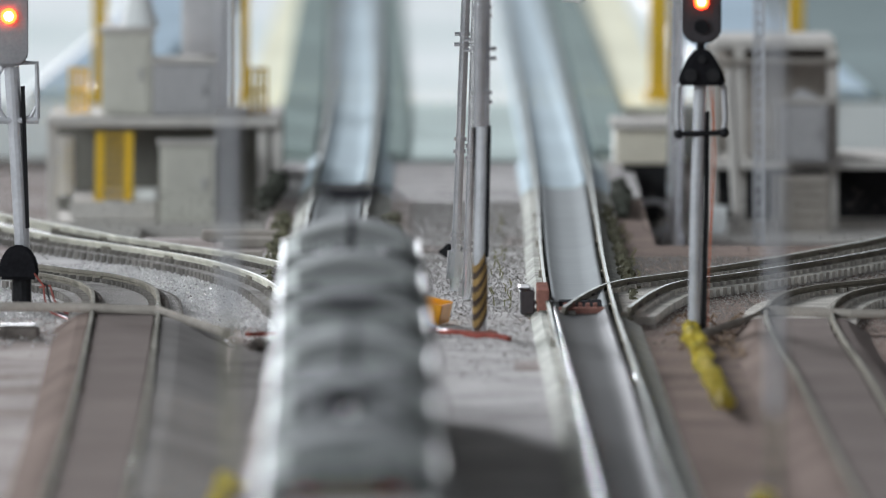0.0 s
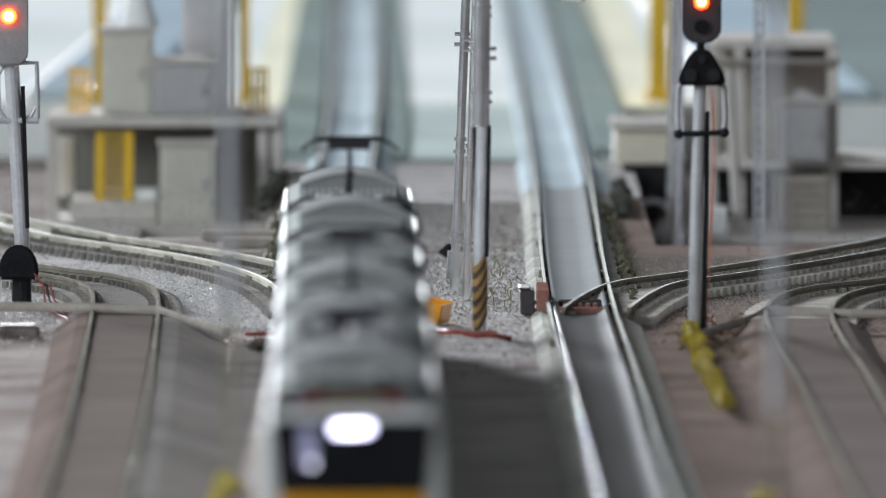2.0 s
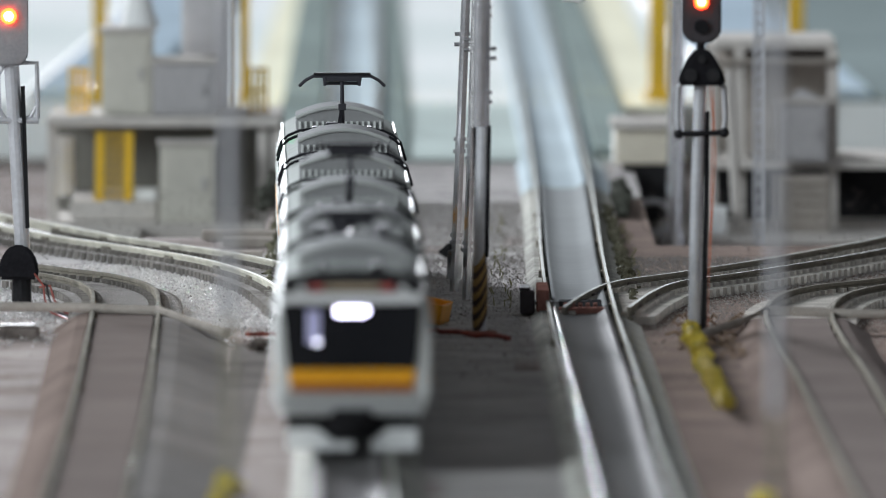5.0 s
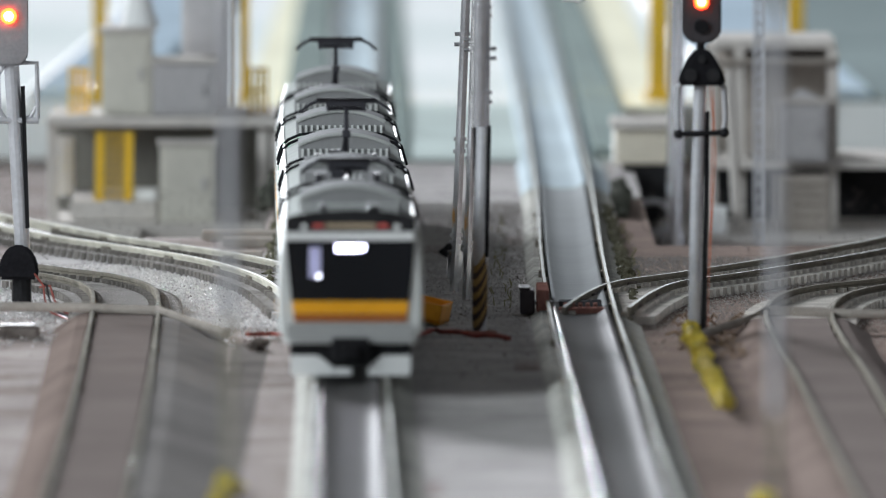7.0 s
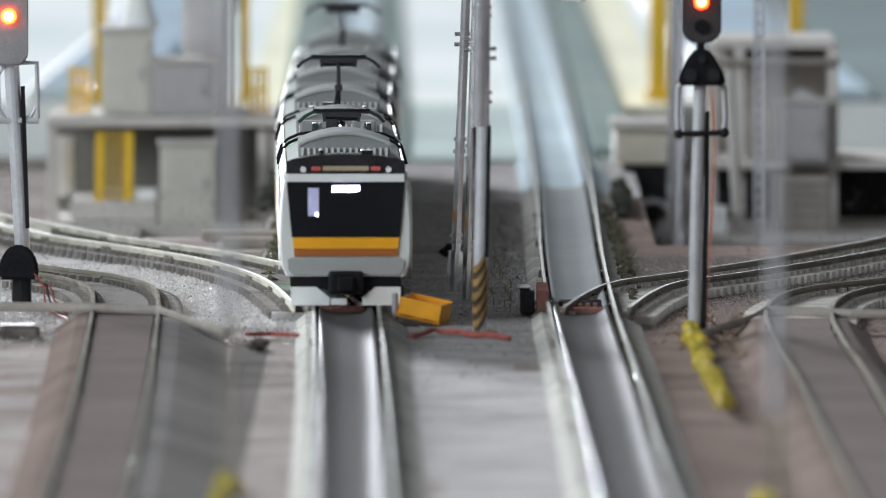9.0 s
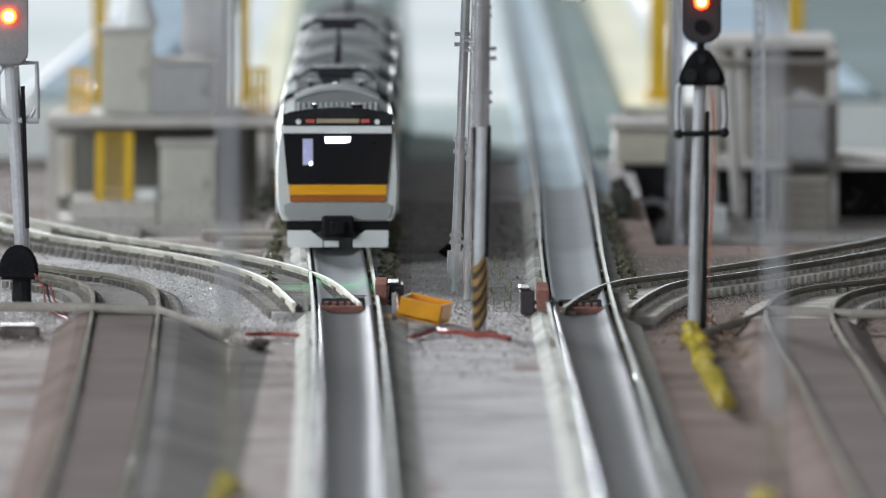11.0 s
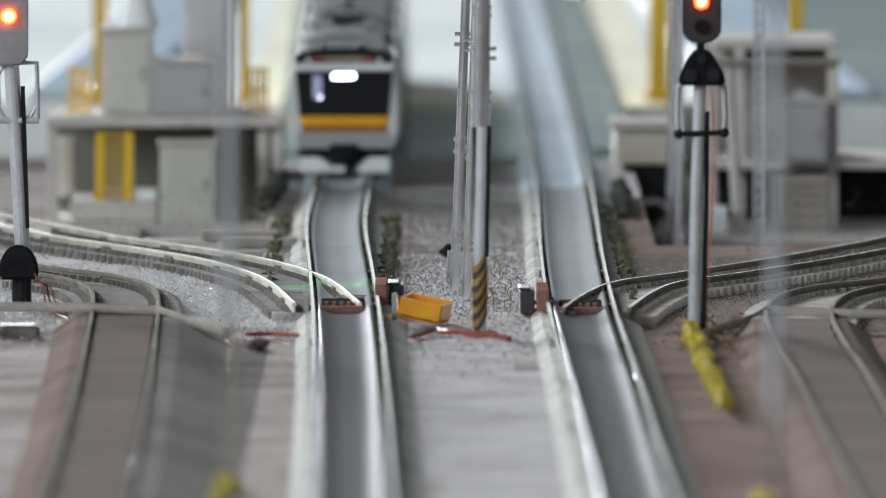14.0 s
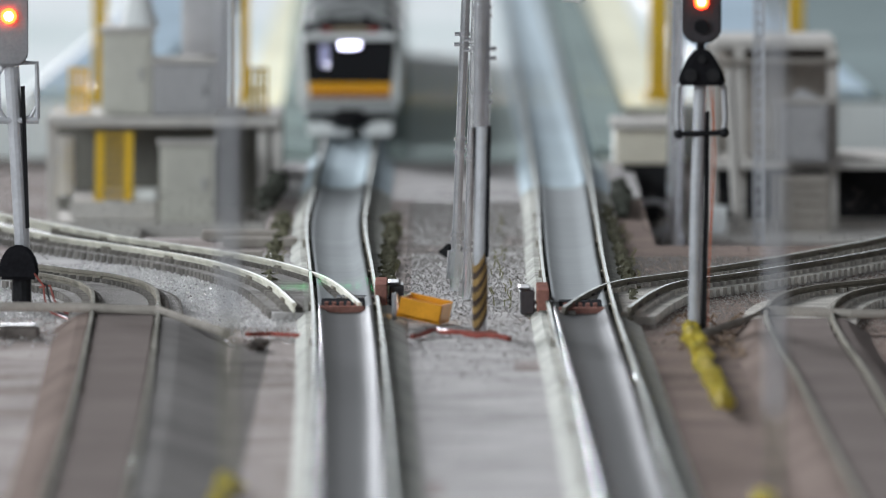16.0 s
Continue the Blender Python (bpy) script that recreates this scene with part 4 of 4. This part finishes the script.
# ---- buildings behind the tracks ----
def cabinet(name, label, x0, x1, y0, y1, z0, z1, material, lid=True, pediment=False):
    t = thing(name, label, "cabinet", (x0 + x1) / 2, (y0 + y1) / 2, 0)
    w, d = (x1 - x0) / 2, (y1 - y0) / 2
    part("case", box(bmesh.new(), -w, w, -d, d, z0, z1, 0.25), material, t)
    part("door", box(bmesh.new(), -w * 0.82, w * 0.82, -d - 0.25, -d + 0.1, z0 + 0.8, z1 - 0.9, 0.1), material, t)
    part("handle", box(bmesh.new(), w * 0.5, w * 0.62, -d - 0.6, -d - 0.2, (z0 + z1) / 2 - 1, (z0 + z1) / 2 + 1, 0.05), M_CABG, t)
    if lid:
        part("lid", box(bmesh.new(), -w - 0.5, w + 0.5, -d - 0.6, d + 0.5, z1, z1 + 0.9, 0.2), M_CONC, t)
    if pediment:
        part("gable", prism(bmesh.new(), [(-w - 0.3, z1), (w + 0.3, z1), (0, z1 + 2.6)], -d - 0.3, d), material, t)
    return t


def ladder(x0, x1, y, z0, z1):
    t = thing("ladder", "yellow ladder leaning against the platform", "ladder", (x0 + x1) / 2, y, z0)
    w = (x1 - x0) / 2
    for s in (-1, 1):
        part("stile", prism(bmesh.new(), [(s * w - 0.75, 0), (s * w + 0.75, 0), (s * w + 0.95, z1 - z0), (s * w - 0.55, z1 - z0)], -0.6, 0.6), M_YELLOW, t)
    for k in range(8):
        z = (z1 - z0) * (k + 0.6) / 8
        part("rung", box(bmesh.new(), -w, w, -0.3, 0.3, z - 0.25, z + 0.25, 0.08), M_YELLOW, t)


YARD = Matrix.Translation((0, 0.27, -0.0103)) @ Matrix.Scale(1.09, 4)


def in_yard(build):
    """Builds things and sets them on the lower board beside the line."""
    before = set(scene.objects)
    build()
    for ob in [o for o in scene.objects if o not in before and o.parent is None]:
        ob.matrix_basis = YARD @ ob.matrix_basis


def buildings():
    Y = 450
    # left service platform
    t = thing("service_platform", "pale grey service platform with open underside", "platform", 0, 0, 0)
    part("deck", box(bmesh.new(), -66, -27, Y - 12, Y + 60, 18.2, 19.8, 0.3), M_CONC, t)
    part("base_slab", box(bmesh.new(), -66, -27, Y - 22, Y + 60, -0.5, 2.6, 0.4), M_CONC, t)
    part("step", box(bmesh.new(), -62, -50, Y - 30, Y - 22, -0.5, 1.8, 0.3), M_CONC, t)
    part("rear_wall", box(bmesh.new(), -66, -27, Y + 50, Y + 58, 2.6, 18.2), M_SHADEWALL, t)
    for x in (-65, -30, -27.6):
        part("support_post", box(bmesh.new(), x - 0.9, x + 0.9, Y - 10, Y - 6, 2.6, 18.2, 0.2), M_CONC, t)
    part("white_panel", box(bmesh.new(), -65.8, -61.5, Y - 4, Y - 2, 6.5, 16.5, 0.1), M_WHITE, t)
    part("raised_slab", box(bmesh.new(), -62, -47.4, Y - 15, Y + 50, 2.6, 6.0, 0.4), M_CONC, t)
    part("plinth", box(bmesh.new(), -51.8, -47.6, Y - 12, Y - 7, 6.0, 8.0, 0.2), M_WHITE, t)
    ladder(-57.2, -52.4, Y - 12, 6.0, 17.4)
    cabinet("equipment_cabinet", "grey-green equipment cabinet with a pale lid on the slab", -47.0, -37.6, Y - 20, Y - 12.8, 2.6, 15.4, M_CAB)
    cabinet("equipment_cabinet", "mid grey equipment cabinet on the platform deck", -48.3, -37.8, Y - 4, Y + 14, 19.8, 28.6, M_CABG)
    cabinet("equipment_cabinet", "tall pale grey cabinet on the platform deck", -57, -48.6, Y + 4, Y + 24, 19.8, 33.5, M_CAB)
    cabinet("equipment_cabinet", "large grey plant cabinet at the back of the deck", -44, -36, Y + 30, Y + 56, 19.8, 40, M_CABG, lid=False)
    h = thing("white_hopper", "small white tapered hopper on the tall cabinet", "hopper", -50.8, Y + 14, 34.4)
    part("shell", tube(bmesh.new(), [(0, 0, 0), (0, 0, 2.2), (0, 0, 5.5)], 3.4, 16, 1.6), M_WHITE, h)
    part("cap", tube(bmesh.new(), [(0, 0, 5.5), (0, 0, 6.4)], 1.9, 16), M_CABG, h)
    for x in (-61.0, -31.0):
        r = thing("safety_railing", "yellow tubular safety railing on the deck", "railing", x, Y + 8, 19.8, group="yellow railings")
        for k in range(4):
            part("bar", tube(bmesh.new(), [(k * 0.95 - 1.4, k * 1.0, 0), (k * 0.95 - 1.4, k * 1.0, 7.5)], 0.26, 6), M_YELLOW, r)
        part("top_rail", tube(bmesh.new(), [(-1.5, -0.2, 7.5), (1.6, 3.2, 7.5)], 0.3, 6), M_YELLOW, r)
        part("mid_rail", tube(bmesh.new(), [(-1.5, -0.2, 4), (1.6, 3.2, 4)], 0.3, 6), M_YELLOW, r)
    # right service platform
    t = thing("service_platform", "pale grey two-level service platform with dark bays", "platform", 0, 0, 0)
    part("base_slab", box(bmesh.new(), 36, 78, Y - 40, Y + 60, -0.5, 1.0, 0.3), M_CONC, t)
    part("middle_deck", box(bmesh.new(), 44, 78, Y - 6, Y + 60, 11.0, 12.4, 0.3), M_CONC, t)
    part("upper_deck", box(bmesh.new(), 45, 65.5, Y - 2, Y + 50, 31.0, 32.6, 0.3), M_CONC, t)
    # Near-black wall colour carries the shade of the bays under the deck.
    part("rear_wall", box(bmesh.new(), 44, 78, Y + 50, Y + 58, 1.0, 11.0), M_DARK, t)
    part("rear_wall_upper", box(bmesh.new(), 44, 66, Y + 46, Y + 50, 12.4, 31.0), M_BROWNBOX, t)
    for x in (44.8, 49.5, 65):
        part("support_post", box(bmesh.new(), x - 0.9, x + 0.9, Y - 2, Y + 2, 1.0, 31.0, 0.2), M_CONC, t)
    part("eave", box(bmesh.new(), 45, 66, Y - 4, Y + 44, 28.6, 29.4, 0.2), M_BROWNBOX, t)
    cabinet("equipment_cabinet", "grey cabinet with a small gabled top", 55.8, 64, Y - 10, Y - 4, 12.4, 22.0, M_CABG, lid=True, pediment=True)
    cr = thing("louvred_crate", "brown-grey louvred crate under the deck", "crate", 59.8, Y - 18, 0)
    part("case", box(bmesh.new(), -4.6, 4.6, -4, 4, -0.2, 10.4, 0.2), M_BROWNBOX, cr)
    for k in range(6):
        part("louvre", box(bmesh.new(), -4.3, 4.3, -4.6, -3.9, 0.6 + k * 1.65, 1.6 + k * 1.65, 0.15), M_BROWNBOX, cr)
    b = thing("lean_post", "pale brown leaning timber post", "post", 48.5, Y - 25, 0.6)
    part("shaft", tube(bmesh.new(), [(0.4, 0, 0), (-1.2, 0, 27.5)], 0.85, 10), M_CONC, b)
    b = thing("white_box", "small white box on the slab", "box", 45.4, Y - 30, 0.9)
    part("case", cbox(3.2, 4, 4.8, 0.3), M_WHITE, b)
    h = thing("signal_house", "cream signal house with a dark open bay", "building", 34, Y + 40, 0)
    part("wall", box(bmesh.new(), -5.0, 6.5, 0, 30, 10.5, 16.4, 0.2), M_CREAM, h)
    part("roof", box(bmesh.new(), -5.6, 7, -1.5, 32, 16.4, 17.8, 0.3), M_CONC, h)
    # A solid dark box stands for the shade inside the open bay.
    part("dark_bay_box", box(bmesh.new(), -3.6, 6.5, 1, 30, -0.5, 10.4, 0.1), M_DARK, h)
    w = thing("pipe_ring", "grey pipe ring leaning by the slab", "pipe", 34.8, Y - 20, 3.5)
    part("ring", tube(bmesh.new(), [(3.0 * math.cos(a * math.tau / 24), 0.6 * math.sin(a * math.tau / 24), 2.6 * math.sin(a * math.tau / 24)) for a in range(25)], 0.45, 8), M_GREYPOLE, w)
    p = thing("timber_baulk", "grey timber baulk lying on the ground", "timber", 33.2, 412, 0.0, 0.4)
    part("beam", box(bmesh.new(), -1.4, 1.4, -75, 75, -0.3, 1.6, 0.3), M_BROWNBOX, p)


def far_things():
    for y, x0, x1 in ((330, -36, -29), (395, -36, -24), (430, -40, -27)):
        k = thing("ground_slab", "dark flat slab on the ballast", "slab", (x0 + x1) / 2, y, 0)
        part("plate", cbox(x1 - x0, 10, 1.6, 0.3, z=-0.3), M_BROWNBOX, k)
    # yellow gantry columns far away
    Y2 = 1250
    for px, w, top in ((-70.5, 2.8, 80), (-41, 2.0, 80), (44.3, 4.0, 80), (72.4, 3.4, 80)):
        g = thing("gantry_column", "tall yellow gantry column", "column", px, Y2, 0.3, group="yellow gantry columns")
        part("shaft", box(bmesh.new(), -w / 2, w / 2, -3, 3, 0, top, 0.3), M_YELLOW, g)
        part("base_block", box(bmesh.new(), -w * 0.7, w * 0.7, -6, 6, 0, 3, 0.4), M_YELLOW, g)
    # Strips added on the far board where warm glare lies; no path there.
    for x0, x1 in ((-41, -30), (33.5, 46)):
        c = thing("cream_glare", "pale cream strip for warm glare on the far board", "path", (x0 + x1) / 2, 0, 0, group="cream paths")
        part("surface", box(bmesh.new(), -(x1 - x0) / 2, (x1 - x0) / 2, 1200, 3400, 0.2, 0.9), M_CREAMGLARE, c)
    # far pale platforms along the tracks
    for line, half, lab in (([(-74, 1255), (-66, 2000), (-60, 3300)], 10, "pale blue far platform strip"), ([(74, 1255), (66, 2000), (60, 3300)], 14, "pale blue far platform strip")):
        c = thing("far_platform", lab, "platform", group="far platforms")
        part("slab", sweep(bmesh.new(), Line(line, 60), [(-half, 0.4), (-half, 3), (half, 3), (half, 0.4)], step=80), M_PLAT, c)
        part("edge_face", sweep(bmesh.new(), Line(line, 60), [(-half - 1.2, 0.4), (-half - 1.2, 3.2), (-half - 0.1, 3.2), (-half - 0.1, 0.4)], step=80), M_CABG, c)


def motions():
    for i, car in enumerate(CARS):
        walk(car, car_rows(i * (CAR + GAP)))


setting()
TRACK_THINGS = {}
for key, lab, flush in (("main", "main track with glued grey infill and shiny rails", True), ("second", "second main track with glued grey infill", True), ("left", "curving siding track with shiny rails", False), ("branch_left", "branch track diverging from the main track", False), ("branch_right", "branch track diverging from the second track", False), ("right", "curving outer siding track", False)):
    TRACK_THINGS[key] = track(key, lab, flush)
# small polished bars added on the rails to catch glints
for key, left, y0, n, step in (("second", False, -196, 4, 5), ("second", False, -396, 7, 9), ("second", True, -440, 3, 8), ("second", True, -520, 6, 9), ("left", False, -455, 9, 9), ("left", False, 62, 5, 8), ("main", True, -30, 2, 5), ("main", True, -190, 2, 5), ("left", True, -480, 5, 14)):
    line = LINES[key]
    for k in range(n):
        c, d = line.at(line.s_of_y(y0 - k * step))
        x = c.x + (-4.85 if left else 4.85)
        part("glint_bar", tube(bmesh.new(), [(x - 0.1, c.y - 0.45, 2.5), (x - 0.1, c.y + 0.45, 2.5)], 0.2, 20), M_POLISH, TRACK_THINGS[key], "small shiny bar added on the rail for a glint").data.shade_smooth()
CARS = [make_car("cab", True), make_car("power", False), make_car("plain", False), make_car("plain", False), make_car("power_far", False), make_car("plain", False)]
right_signal()
left_signal()
striped_mast()
in_yard(silver_pole)
fence_posts()
orange_bin()
turnout_gear(12.6, 90, 1, "grey point machine with pale lid beside the turnout")
turnout_gear(-7.0, 112, -1, "small grey point machine beside the turnout")
frog(-15.0, 80, "dark turnout frog with shiny blades")
frog(20.5, 75, "dark turnout frog with shiny blades")
cable()
signal_wires()
rods()
in_yard(buildings)
far_things()
clump("yellow_turf", "ragged yellow turf beside the second track", (35.6, 37.4), (0, -270), (90, 1.6), M_TURF, 1.0)
clump("yellow_turf", "yellow-green turf at the post foot", (-26, -27), (-480, -600), (8, 0.6), M_TURF, 1.3)
clump("yellow_turf", "yellow turf beside the track", (38, 39), (-530, -600), (8, 0.6), M_TURF, 1.3)
clump("dry_weeds", "dry dark weeds along the track shoulder", (29, 28), (120, 560), (70, 0.6), M_MOSS, 1.0)
clump("dry_weeds", "dry dark weeds along the main track shoulder", (-8.5, -8.6), (130, 520), (34, 0.3), M_MOSS, 1.2)
clump("dry_weeds", "dry dark weeds on the left track shoulder", (-27, -27), (200, 520), (24, 0.3), M_MOSS, 1.2)
# Dark zones beside the far tracks are shade, built here as low lumps.
clump("shade_lump", "dark lumps that stand for shade along the far main track", (-31, -29), (560, 700), (60, 2.2), M_SHADELUMP, 1.3)
clump("shade_lump", "dark lumps that stand for shade along the far second track", (31, 31), (540, 660), (50, 1.4), M_SHADELUMP, 1.2)
clump("dark_stone", "small dark lump on the ballast", (0.6, 1.4), (340, 350), (3, 0.6), M_DARK, 1.2)
clump("dark_stone", "small dark lump on the ballast", (-26.8, -26.3), (-50, -40), (3, 0.3), M_DARKGRIT, 1.1)
twigs = bmesh.new()
for i in range(150):
    x, y = random.uniform(34, 50), random.uniform(-90, 60)
    a, k = random.uniform(0, 6.28), random.uniform(1.0, 3.2)
    z = random.uniform(0.2, 1.5)
    tube(twigs, [(x, y, 0.1), (x + 0.5 * k * math.cos(a), y + 2 * k * math.sin(a), z), (x + k * math.cos(a), y + 4 * k * math.sin(a), z * 0.6)], 0.16, 5)
tagged(link("dry_twigs", twigs, M_TWIG), "dry brown twigs and fibres round the signal foot", "plant", kind="stuff")
tufts = bmesh.new()
for i in range(150):
    side_x = random.choice((-27.2, -8.4, 9.2, 29.5))
    x, y = side_x + random.uniform(-1.6, 1.6), random.uniform(110, 560)
    tube(tufts, [(x, y, -0.2), (x + random.uniform(-0.6, 0.6), y, random.uniform(0.5, 1.0)), (x + random.uniform(-0.9, 0.9), y, random.uniform(0.7, 1.5))], 0.10, 4, 0.04)
tagged(link("dry_grass_tufts", tufts, M_TUFT), "dry straw-green grass blades along the shoulders", "plant", kind="stuff")
relay = thing("relay_box", "small dark blue-grey relay box beside the siding", "box", -61.7, 2, 0)
part("case", cbox(6.0, 10, 1.8, 0.4, z=-0.4), M_DARKGRIT, relay)
part("lid", cbox(5.2, 9, 0.4, 0.2, z=1.4), M_DARKGRIT, relay)
grit()
motions()
